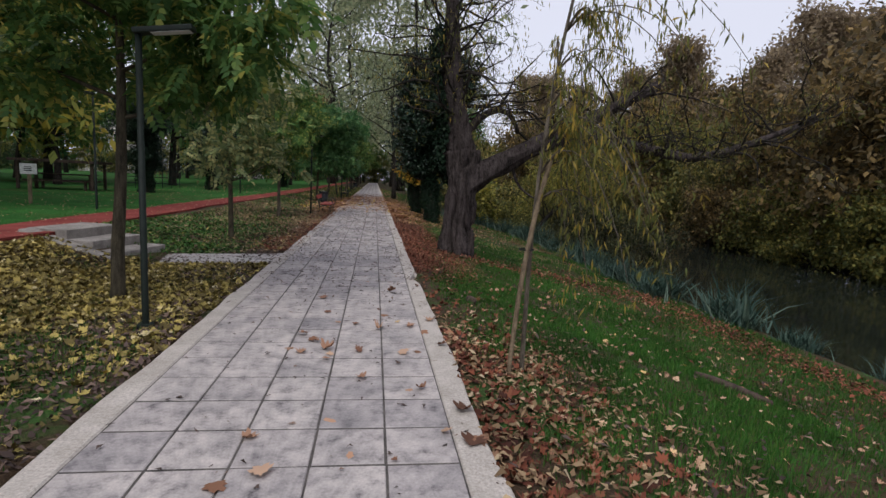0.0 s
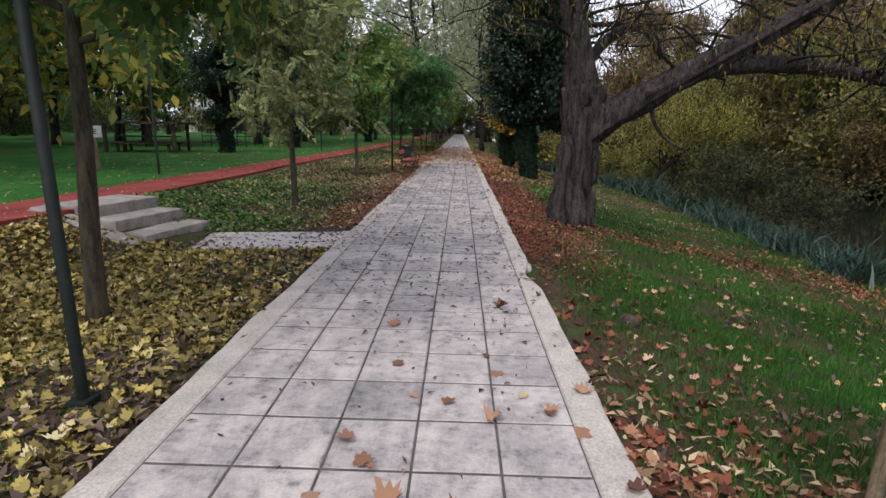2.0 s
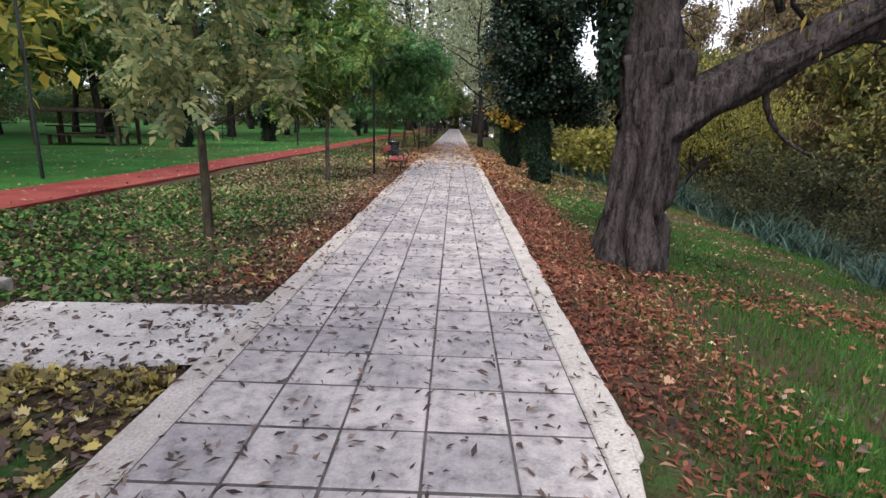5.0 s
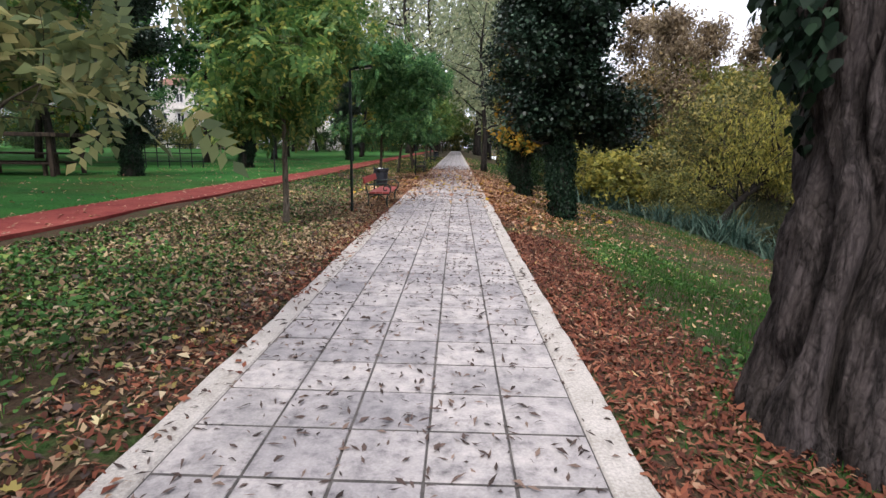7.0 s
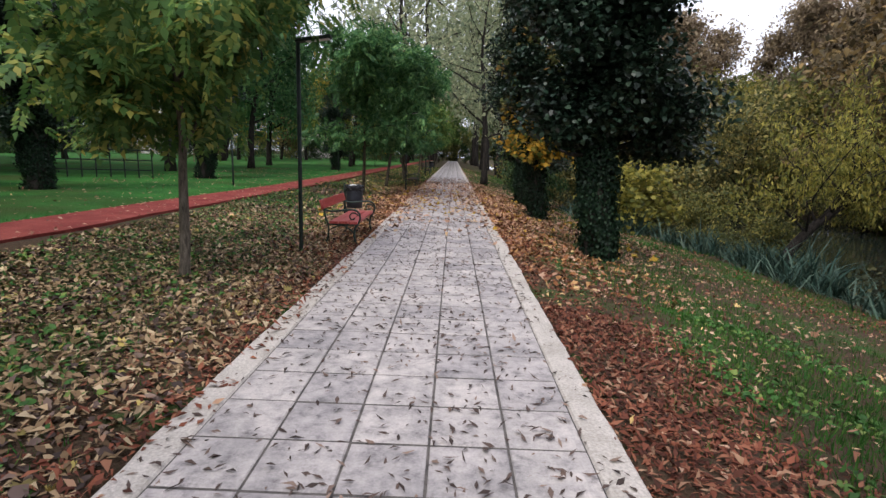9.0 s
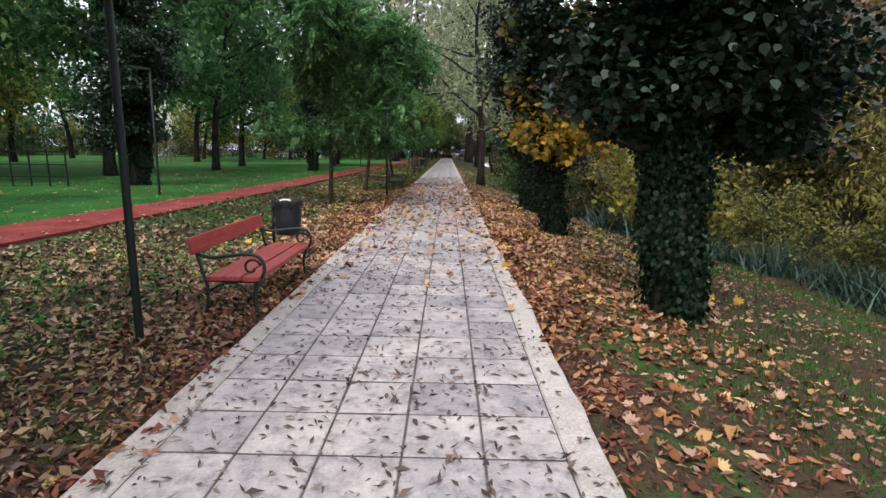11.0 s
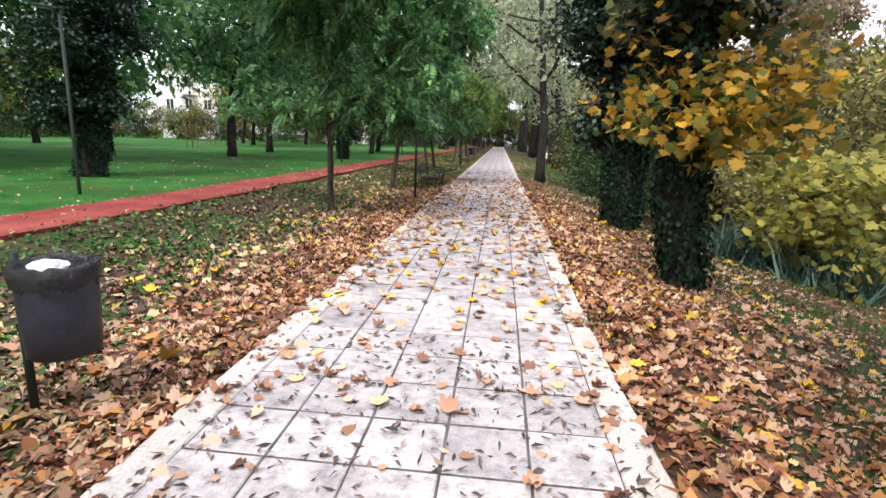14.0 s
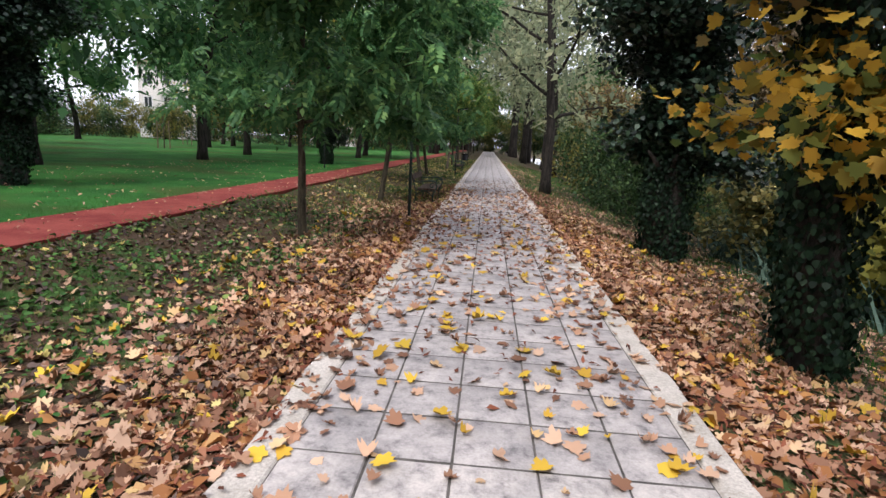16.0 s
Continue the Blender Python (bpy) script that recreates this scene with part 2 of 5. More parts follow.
WEEP = foliage("willow_leaves", [(0.0, (0.084, 0.105, 0.028)), (0.6, (0.182, 0.182, 0.049)), (1.0, (0.42, 0.294, 0.056))])
REED = foliage("blue_green_reed_blades", [(0.0, (0.025, 0.06, 0.045)), (0.7, (0.06, 0.11, 0.085)), (1.0, (0.13, 0.18, 0.13))], 0.5, 0.2)
GRASS = foliage("fresh_grass_blades", [(0.0, (0.0246, 0.0886, 0.0148)), (0.7, (0.0492, 0.157, 0.0246)), (1.0, (0.118, 0.197, 0.0394))], 0.6, 0.3, 0.2)
COVER = foliage("low_groundcover_leaves", [(0.0, (0.0325, 0.0894, 0.0227)), (0.7, (0.0731, 0.179, 0.0406)), (1.0, (0.195, 0.26, 0.065))], 0.6, 0.2)
LITTER_RUST = foliage("rust_brown_fallen_leaves", [(0.0, (0.055, 0.022, 0.0154)), (0.35, (0.143, 0.0462, 0.0286)), (0.7, (0.231, 0.0748, 0.0418)), (0.9, (0.297, 0.132, 0.077)), (1.0, (0.396, 0.242, 0.154))], 0.8, 0.05, 0.2)
LITTER_TAN = foliage("tan_fallen_leaves", [(0.0, (0.12, 0.055, 0.035)), (0.3, (0.28, 0.14, 0.085)), (0.6, (0.43, 0.245, 0.155)), (0.88, (0.56, 0.37, 0.26)), (1.0, (0.62, 0.42, 0.16))], 0.75, 0.05, 0.25)
LITTER_GOLD = foliage("golden_fallen_leaves", [(0.0, (0.42, 0.24, 0.03)), (1.0, (0.66, 0.44, 0.05))], 0.7, 0.05, 0.25)
LITTER_DARK = foliage("dark_shrivelled_leaves", [(0.0, (0.038, 0.027, 0.024)), (0.7, (0.11, 0.075, 0.064)), (1.0, (0.26, 0.18, 0.14))], 0.8, 0.0, 0.2)
LITTER_MID = foliage("mid_brown_fallen_leaves", [(0.0, (0.12, 0.075, 0.042)), (0.5, (0.27, 0.18, 0.10)), (0.85, (0.40, 0.29, 0.17)), (1.0, (0.5, 0.40, 0.26))], 0.8, 0.05, 0.2)
LITTER_ORANGE = foliage("orange_brown_fallen_leaves", [(0.0, (0.15, 0.055, 0.025)), (0.4, (0.29, 0.12, 0.045)), (0.8, (0.42, 0.21, 0.08)), (1.0, (0.5, 0.31, 0.14))], 0.75, 0.05, 0.2)
LITTER_OCHRE = foliage("ochre_and_green_fallen_leaves", [(0.0, (0.10, 0.075, 0.030)), (0.4, (0.22, 0.175, 0.058)), (0.7, (0.36, 0.29, 0.085)), (0.92, (0.54, 0.42, 0.13)), (1.0, (0.7, 0.616, 0.392))], 0.75, 0.05, 0.25)
IRON = two_tone("dark_green_iron", (0.012, 0.03, 0.024), (0.02, 0.045, 0.035), 30, 160, 0.45, 0.2, 0.002, None, 0.2, 0.5)
POLE_PAINT = two_tone("dark_green_pole_paint", (0.006, 0.011, 0.009), (0.012, 0.02, 0.015), 12, 140, 0.6, 0.15, 0.002, None, 0.0, 0.25)
RED_PAINT = two_tone("red_painted_wood", (0.36, 0.045, 0.04), (0.5, 0.09, 0.075), 6, 60, 0.5, 0.35, 0.003, (6, 0.5, 6), 0, 0.5)
BIN_GREY = two_tone("charcoal_painted_steel", (0.022, 0.025, 0.035), (0.045, 0.048, 0.06), 8, 90, 0.5, 0.15, 0.002, None, 0.3)
BIN_BAG = two_tone("black_bin_liner", (0.008, 0.008, 0.01), (0.02, 0.02, 0.024), 20, 60, 0.25, 0.9, 0.02)
PAPER = two_tone("white_crumpled_paper", (0.6, 0.6, 0.6), (0.8, 0.8, 0.8), 20, 60, 0.8, 0.6, 0.01)
PLASTER = two_tone("pale_plaster", (0.62, 0.58, 0.55), (0.75, 0.71, 0.68), 0.3, 6, 0.9, 0.2, 0.01)
ROOF = two_tone("brown_roof_tile", (0.16, 0.08, 0.06), (0.25, 0.13, 0.09), 0.8, 8)
DARK_WOOD = bark("dark_weathered_timber", (0.03, 0.022, 0.018), (0.09, 0.065, 0.05), 14, 0.01)


def glass_material(name, col, rough):
    m, n, l, p = material(name, rough, 0.0, 0.5)
    p.inputs["Base Color"].default_value = (*col, 1)
    return m


PANE = glass_material("dark_window_glass", (0.03, 0.035, 0.04), 0.08)
LENS = glass_material("lamp_diffuser", (0.5, 0.5, 0.48), 0.3)


def water_material():
    m, n, l, p = material("still_river_water", 0.06, 0.0, 0.5)
    p.inputs["Base Color"].default_value = (0.012, 0.016, 0.013, 1)
    w = noise_tex(n, l, 1.6, 3, 0.5, (1, 0.5, 1))
    bump(n, l, p, w, 0.12, 0.05)
    return m


WATER = water_material()


# ---- helpers for meshes ----
def part(name, bm, mat, parent=None, label="", smooth=False):
    me = bpy.data.meshes.new(name)
    bm.to_mesh(me)
    bm.free()
    me.materials.append(mat)
    if smooth:
        me.shade_smooth()
    ob = new(name, me)
    ob.parent = parent
    return tagged(ob, label)


def empty(name, x, y, z, rz=0.0, label="", category="", group=""):
    ob = new(name)
    ob.matrix_basis = pose(x, y, z, 0, 0, rz)
    return tagged(ob, label, category, group)


def arrays(name, verts, size, mat, parent=None, label="", faces=None):
    """A mesh of many alike small faces: verts (n, k, 3); each row is one face of k corners, or the given faces of it."""
    n, k = verts.shape[:2]
    faces = [tuple(range(k))] if faces is None else faces
    counts = np.tile([len(f) for f in faces], n)
    flat = np.concatenate([np.array(f) for f in faces])
    loops = (np.arange(n)[:, None] * k + flat[None, :]).ravel()
    me = bpy.data.meshes.new(name)
    me.vertices.add(n * k)
    me.vertices.foreach_set("co", verts.astype(np.float32).ravel())
    me.loops.add(len(loops))
    me.loops.foreach_set("vertex_index", loops.astype(np.int32))
    me.polygons.add(len(counts))
    me.polygons.foreach_set("loop_start", np.concatenate([[0], np.cumsum(counts)[:-1]]).astype(np.int32))
    me.polygons.foreach_set("loop_total", counts.astype(np.int32))
    me.update(calc_edges=True)
    me.materials.append(mat)
    ob = new(name, me)
    ob.parent = parent
    return tagged(ob, label)


def box(bm, x0, x1, y0, y1, z0, z1, bevel=0.0, m=None):
    r = bmesh.ops.create_cube(bm, size=1.0)
    for v in r["verts"]:
        v.co = Vector(((x0 + x1) / 2 + v.co.x * (x1 - x0), (y0 + y1) / 2 + v.co.y * (y1 - y0), (z0 + z1) / 2 + v.co.z * (z1 - z0)))
        if m:
            v.co = m @ v.co
    if bevel:
        es = {e for v in r["verts"] for e in v.link_edges}
        bmesh.ops.bevel(bm, geom=list(es), offset=bevel, segments=2, affect="EDGES", profile=0.6)


def tube(bm, pts, radii, sides=8, flute=0.0, rng=None, cap=True):
    """A tapered round tube along points."""
    pts = [Vector(p) for p in pts]
    rings, side = [], None
    for i, p in enumerate(pts):
        d = (pts[min(i + 1, len(pts) - 1)] - pts[max(i - 1, 0)]).normalized()
        if side is None:
            side = d.orthogonal().normalized()
        side = (side - d * side.dot(d)).normalized()
        up = d.cross(side)
        ring = []
        for k in range(sides):
            a = 2 * math.pi * k / sides
            r = radii[i]
            if flute:
                q = p * 0.55
                ridge = abs(math.sin(a * 3.5 + 0.9 * p.z + 2.2 * noise.noise((math.cos(a), math.sin(a), p.z * 1.3)))) if sides > 30 else 0.5
                fine = abs(math.sin(a * 12.5 + 2.0 * p.z + 5 * noise.noise((math.cos(a) * 2, math.sin(a) * 2, p.z * 2.1)))) if sides > 30 else 0.5
                r *= 1 + (0.55 * (min(ridge, 0.7) - 0.55) + 0.10 * (fine - 0.5)) * (sides > 30) + flute * math.sin(a * 5 + p.z * 0.9) * 0.5 + flute * 1.6 * noise.noise((math.cos(a) * 2.2, math.sin(a) * 2.2, q.z * 0.8 + q.x))
            ring.append(bm.verts.new(p + side * (math.cos(a) * r) + up * (math.sin(a) * r)))
        rings.append(ring)
    for a, b in zip(rings, rings[1:]):
        for k in range(sides):
            bm.faces.new((a[k], a[(k + 1) % sides], b[(k + 1) % sides], b[k]))
    if cap:
        bm.faces.new(rings[-1])
        bm.faces.new(rings[0][::-1])


def bezier(a, b, c, d, n):
    a, b, c, d = (Vector(v) for v in (a, b, c, d))
    return [a * (1 - t) ** 3 + b * 3 * t * (1 - t) ** 2 + c * 3 * t * t * (1 - t) + d * t ** 3 for t in (i / n for i in range(n + 1))]


LEAF = np.array([(0, 0, 0), (0.26, 0.4, 0.06), (0, 1, -0.04), (-0.26, 0.4, 0.06)], float)
LANCE = np.array([(0, 0, 0), (0.09, 0.4, 0.02), (0, 1, -0.05), (-0.09, 0.4, 0.02)], float)
ROUND = np.array([(0, 0, 0), (0.34, 0.12, 0.05), (0.42, 0.5, 0.08), (0, 1, -0.06), (-0.42, 0.5, 0.08), (-0.34, 0.12, 0.05)], float)
LOBES = [(0, -0.03, 0), (0.18, -0.1, 0.03), (0.42, -0.05, 0.08), (0.36, 0.13, 0.05), (0.62, 0.24, 0.12), (0.52, 0.46, 0.09), (0.32, 0.47, 0.03), (0.31, 0.72, 0.08), (0.12, 0.70, 0.03)]
STAR = np.array(LOBES + [(0, 1.0, 0.08)] + [(-x, y, z) for x, y, z in LOBES[:0:-1]], float)
BLADE = np.array([(-0.03, 0, 0), (0.03, 0, 0), (0.012, 0.6, 0.1), (0, 1, 0.34), (-0.012, 0.6, 0.1)], float)


def feather(pairs):
    """A compound leaf: leaflets in pairs along a stalk of length 1."""
    out = []
    for i in range(pairs):
        y = 0.15 + 0.8 * i / pairs
        s = 0.36 * (1 - 0.45 * abs(i / pairs - 0.35))
        for side in (-1, 1):
            a = side * 0.95
            for x, yy, z in LEAF * s:
                out.append((x * math.cos(a) + yy * math.sin(a), y + yy * math.cos(a) - x * math.sin(a), z - 0.12 * yy - 0.1 * y * y))
    out += [(x * 0.34, 0.95 + yy * 0.34, z - 0.12) for x, yy, z in LEAF]
    return np.array(out), [tuple(range(4 * i, 4 * i + 4)) for i in range(2 * pairs + 1)]


FEATHER, FEATHER_FACES = feather(5)


def placed(shape, at, yaw, pitch, roll, size, curl=None, wide=None):
    """The shape at each place, turned by its three angles (radians) and scaled."""
    n = len(at)
    cy, sy, cp, sp, cr, sr = np.cos(yaw), np.sin(yaw), np.cos(pitch), np.sin(pitch), np.cos(roll), np.sin(roll)
    v = np.repeat(shape[None], n, 0) * np.asarray(size).reshape(-1, 1, 1)
    x, y, z = v[..., 0], v[..., 1], v[..., 2]
    if curl is not None:
        x, z = x * wide[:, None], z * curl[:, None]
    x, z = x * cr[:, None] + z * sr[:, None], -x * sr[:, None] + z * cr[:, None]
    y, z = y * cp[:, None] - z * sp[:, None], y * sp[:, None] + z * cp[:, None]
    x, y = x * cy[:, None] - y * sy[:, None], x * sy[:, None] + y * cy[:, None]
    return np.stack([x, y, z], -1) + at[:, None, :]


def leaves(name, at, shape, size, mat, rng, parent, droop=-0.5, spread=0.6, faces=None, label=""):
    n = len(at)
    return arrays(name, placed(shape, at, rng.uniform(0, 6.283, n), rng.normal(droop, spread, n), rng.normal(0, 0.5, n), rng.uniform(0.65, 1.3, n) * size), 0, mat, parent, label, faces)


# ---- the lie of the land ----
TRACK_EDGE = ((-40, -5.6), (3, -5.3), (8, -4.75), (12, -5.05), (17, -5.2), (22, -5.05), (30, -4.7), (45, -4.7), (160, -4.7))
TRACK_HEIGHT = ((-40, 0.35), (8, 0.33), (15, 0.23), (160, 0.2))
BANK = ((1.2, -0.03), (2.2, -0.2), (3.0, -0.37), (4.4, -0.66), (5.8, -0.92), (7.3, -1.14), (8.8, -1.36), (9.7, -1.7), (11, -2.6), (21, -2.6), (23.5, -1.9), (25, -1.2), (30, 0.1), (40, 0.6), (900, 1.0))
WATER_LEVEL = -1.72


def along(table, v):
    return np.interp(v, [p[0] for p in table], [p[1] for p in table])


def land(x, y):
    """The ground's height."""
    x, y = np.asarray(x, float), np.asarray(y, float)
    edge, top = along(TRACK_EDGE, y), along(TRACK_HEIGHT, y)
    rise = np.clip((-3.1 - x) / np.maximum(-3.1 - edge, 0.3), 0, 1)
    left = -0.03 - 0.05 * np.clip((-1.2 - x) / 1.5, 0, 1) + (top - 0.02 + 0.08) * rise ** 1.4
    z = np.where(x < -1.2, left, np.where(x > 1.2, along(BANK, x), -0.1))
    rough = 0.025 * np.sin(x * 1.9 + 1.3 * np.sin(y * 0.8)) * np.sin(y * 1.4 + x * 0.5)
    return z + np.where((np.abs(x) > 1.4) & (x > edge + 0.1), rough, 0)


def sheet(name, xs, ys, height, mat, label):
    xs, ys = np.array(xs), np.array(ys)
    gx, gy = np.meshgrid(xs, ys)
    me = bpy.data.meshes.new(name)
    v = np.stack([gx, gy, height(gx, gy)], -1).reshape(-1, 3)
    w = len(xs)
    f = [(j * w + i, j * w + i + 1, (j + 1) * w + i + 1, (j + 1) * w + i) for j in range(len(ys) - 1) for i in range(w - 1)]
    me.from_pydata(v.tolist(), [], f)
    me.materials.append(mat)
    me.shade_smooth()
    return tagged(new(name, me), label, "ground", "", "structure")


GX = [-900, -400, -200, -120, -80, -50, -35, -25, -18, -13, -10, -8] + [-7 + 0.2 * i for i in range(28)] + [-1.4, -1.25, -1.19, 1.19, 1.25, 1.4] + [1.6 + 0.25 * i for i in range(30)] + [9.5, 11, 14, 18, 21, 23.5, 25, 27, 30, 35, 40, 60, 120, 300, 900]
GY = [-300, -120, -60, -30, -18, -12, -9] + [-7 + 0.4 * i for i in range(120)] + [42, 46, 50, 56, 64, 75, 90, 110, 140, 180, 260, 400, 900]
sheet("ground", GX, GY, land, GROUND, "soil and patchy turf of a riverside park")

# lawn beyond the track, laid over the soil
LX = [-300, -120, -60, -30, -18, -12, -9, -7.8, -7, 0]


def lawn_sheet():
    ys = [-60, -30, -15] + [-8 + 2 * i for i in range(40)] + [80, 95, 120, 160]
    vs, fs, w = [], [], len(LX)
    for y in ys:
        e = float(along(TRACK_EDGE, y)) - 1.22
        for i, x in enumerate(LX):
            xx = e if i == w - 1 else min(x, e - 0.05 * (w - i))
            vs.append((xx, y, float(along(TRACK_HEIGHT, y)) + 0.004 + (0.03 if i < w - 1 else 0)))
    for j in range(len(ys) - 1):
        for i in range(w - 1):
            fs.append((j * w + i, j * w + i + 1, (j + 1) * w + i + 1, (j + 1) * w + i))
    me = bpy.data.meshes.new("lawn")
    me.from_pydata(vs, [], fs)
    me.materials.append(LAWN)
    tagged(new("lawn", me), "mown green park lawn beyond the red track", "lawn", "", "structure")


def track_sheet():
    ys = [-60 + 1.0 * i for i in range(220)]
    vs, fs = [], []
    for y in ys:
        e, z = float(along(TRACK_EDGE, y)), float(along(TRACK_HEIGHT, y))
        wob = 0.03 * math.sin(y * 1.7) + 0.02 * math.sin(y * 4.1)
        vs += [(e - 1.25, y, z - 0.1), (e - 1.25, y, z + 0.02), (e + wob, y, z + 0.02), (e + wob, y, z - 0.1)]
    for j in range(len(ys) - 1):
        for i in range(3):
            a = j * 4 + i
            fs.append((a, a + 1, a + 5, a + 4))
    me = bpy.data.meshes.new("running_track")
    me.from_pydata(vs, [], fs)
    me.materials.append(TRACK)
    tagged(new("running_track", me), "narrow red rubber running track through the park", "running track", "", "structure")


lawn_sheet()
track_sheet()

bm = bmesh.new()
bmesh.ops.create_grid(bm, x_segments=1, y_segments=1, size=1)
for v in bm.verts:
    v.co = Vector((16 + v.co.x * 9, 40 + v.co.y * 140, WATER_LEVEL))
tagged(part("water", bm, WATER), "dark still river water mirroring the bank", "river", "", "structure")

# ---- the paved path ----
T, ROW, ROW0 = 0.4, 0.4088, 0.3756
bm = bmesh.new()
box(bm, -1.0, 1.0, -8, 150, -0.12, -0.0045)
path = tagged(part("path", bm, JOINT), "dark sand bed between pale square paving slabs", "path", "", "structure")


def curb(x0, x1):
    """A cream kerb strip with a crumbling outer edge."""
    rng = np.random.default_rng(int(abs(x0) * 10) + 3)
    ys = np.arange(-8, 150.1, 0.25)
    outer_left = x0 < 0
    vs, fs = [], []
    for i, y in enumerate(ys):
        e = float(rng.normal(0, 0.006)) + 0.008 * math.sin(y * 0.7) + 0.03 * noise.noise((y * 0.9, x0, 0.0))
        if not outer_left and 6.0 < y < 6.9:
            e -= 0.07 + 0.03 * math.sin(y * 9)
        a, b = (x0 + e, x1) if outer_left else (x0, x1 + e)
        vs += [(a, y, -0.14), (a, y, -0.008), (a + 0.012, y, 0.002), (b - 0.012, y, 0.002), (b, y, -0.008), (b, y, -0.14)]
    for j in range(len(ys) - 1):
        for i in range(5):
            k = j * 6 + i
            fs.append((k, k + 1, k + 7, k + 6))
    me = bpy.data.meshes.new("curb")
    me.from_pydata(vs, [], fs)
    me.materials.append(CURB)
    tagged(new("curb", me), "cream concrete kerb strip along the paved path", "kerb", "", "structure")


curb(-1.2, -1.003)
curb(1.003, 1.2)


def steps():
    """Three low concrete steps from the path's side pad to the track."""
    st = empty("steps", -3.49, 8.31, -0.09, -13, "three worn grey concrete steps leading up to the running track", "steps")
    for i in range(3):
        bm = bmesh.new()
        box(bm, -0.52 - 0.46 * i - (0.2 if i == 2 else 0), 0.02 - 0.46 * i, -0.7, 0.5, -0.1 if i == 0 else 0.16 * i - 0.1, 0.16 + 0.16 * i, 0.018)
        part("step", bm, STEP, st)
    bm = bmesh.new()
    box(bm, -1.5, 0.05, -1.0, -0.71, -0.12, 0.08, 0.04)
    for v in bm.verts:
        v.co.z += max(0, (0.05 - v.co.x)) * 0.27
    part("cheek_wall", bm, STEP, st, "sloping pale concrete side of the steps")


steps()
bm = bmesh.new()
bmesh.ops.create_grid(bm, x_segments=24, y_segments=16, size=1)
rngp = np.random.default_rng(5)
for v in bm.verts:
    edge = max(abs(v.co.x), abs(v.co.y)) > 0.95
    x, y = -2.27 + v.co.x * 1.07, 8.05 + v.co.y * (0.62 - 0.08 * v.co.x)
    if edge and v.co.x < 0.9:
        x, y = x + float(rngp.normal(0, 0.03)), y + float(rngp.normal(0, 0.05))
    v.co = Vector((x, y, -0.004 - 0.04 * max(0, -1.25 - x) - (0.06 if edge and v.co.x < 0.9 else 0) ))
tagged(part("side_pad", bm, PAD), "pale worn concrete pad strewn with small leaves beside the path", "pavement", "", "structure")


# ---- trees ----
def limb_path(rng, a, d, length, n, wander, rise):
    pts, d = [Vector(a)], Vector(d).normalized()
    for i in range(n):
        d = (d + Vector(rng.normal(0, wander, 3)) + Vector((0, 0, rise))).normalized()
        pts.append(pts[-1] + d * (length / n))
    return pts


def tree(name, seed, height, r0, first, limbs, reach, rise, leaf, size, mat, count, spread, bark_mat, label, category="tree", faces=None, lean=0.04, twigs=3, low=0.6, droop=-0.5, sides=9, clear=0.0):
    """A trunk with limbs and twigs, and leaves scattered round the twigs. It stands at the origin."""
    rng = np.random.default_rng(seed)
    t = empty(name, 0, 0, 0, 0, label, category)
    trunk = limb_path(rng, (0, 0, -0.3), (rng.normal(0, lean), rng.normal(0, lean), 1), height * 0.85 + 0.3, 12, 0.05, 0.03)
    bm = bmesh.new()
    rad = [r0 * (1.35 if i == 0 else 1.0 if i < 2 else 1) * (1 - 0.86 * i / 12) for i in range(13)]
    tube(bm, trunk, rad, sides)
    part("trunk", bm, bark_mat, t, "", True)
    bm, spots = bmesh.new(), []
    for k in range(limbs):
        f = first / height + (0.95 - first / height) * (k + rng.uniform(0, 0.8)) / limbs
        i = min(int(f * 12 / 0.88), 11)
        a = trunk[i].lerp(trunk[i + 1], rng.uniform(0, 1))
        ang = k * 2.4 + rng.uniform(-0.5, 0.5)
        ln = reach * (low + (1 - low) * math.sin(math.pi * min(1, 0.25 + (f - first / height) * 1.0))) * rng.uniform(0.75, 1.2)
        pts = limb_path(rng, a, (math.cos(ang), math.sin(ang), rng.uniform(0.15, 0.6)), ln, 6, 0.16, rise)
        r = max(rad[i] * 0.5, 0.01)
        tube(bm, pts, [r * (1 - 0.85 * j / 6) for j in range(7)], 6)
        for j in range(2, 7):
            for q in range(twigs):
                tw = limb_path(rng, pts[j], Vector(rng.normal(0, 1, 3)) * Vector((1, 1, 0.6)), ln * rng.uniform(0.2, 0.42), 3, 0.2, rise * 1.5)
                tube(bm, tw, [r * 0.22, r * 0.16, r * 0.1, r * 0.05], 3, cap=False)
                spots += [tw[1], tw[2], tw[3], tw[3]]
    part("branch_framework", bm, bark_mat, t, "", True)
    spots = np.array([tuple(p) for p in spots])
    at = spots[rng.integers(0, len(spots), count)] + rng.normal(0, spread, (count, 3))
    at = at[at[:, 2] > clear + 0.25 * np.sin(at[:, 0] * 3 + at[:, 1] * 2)]
    leaves("crown", at, leaf, size, mat, rng, t, droop, 0.6, faces)
    return t


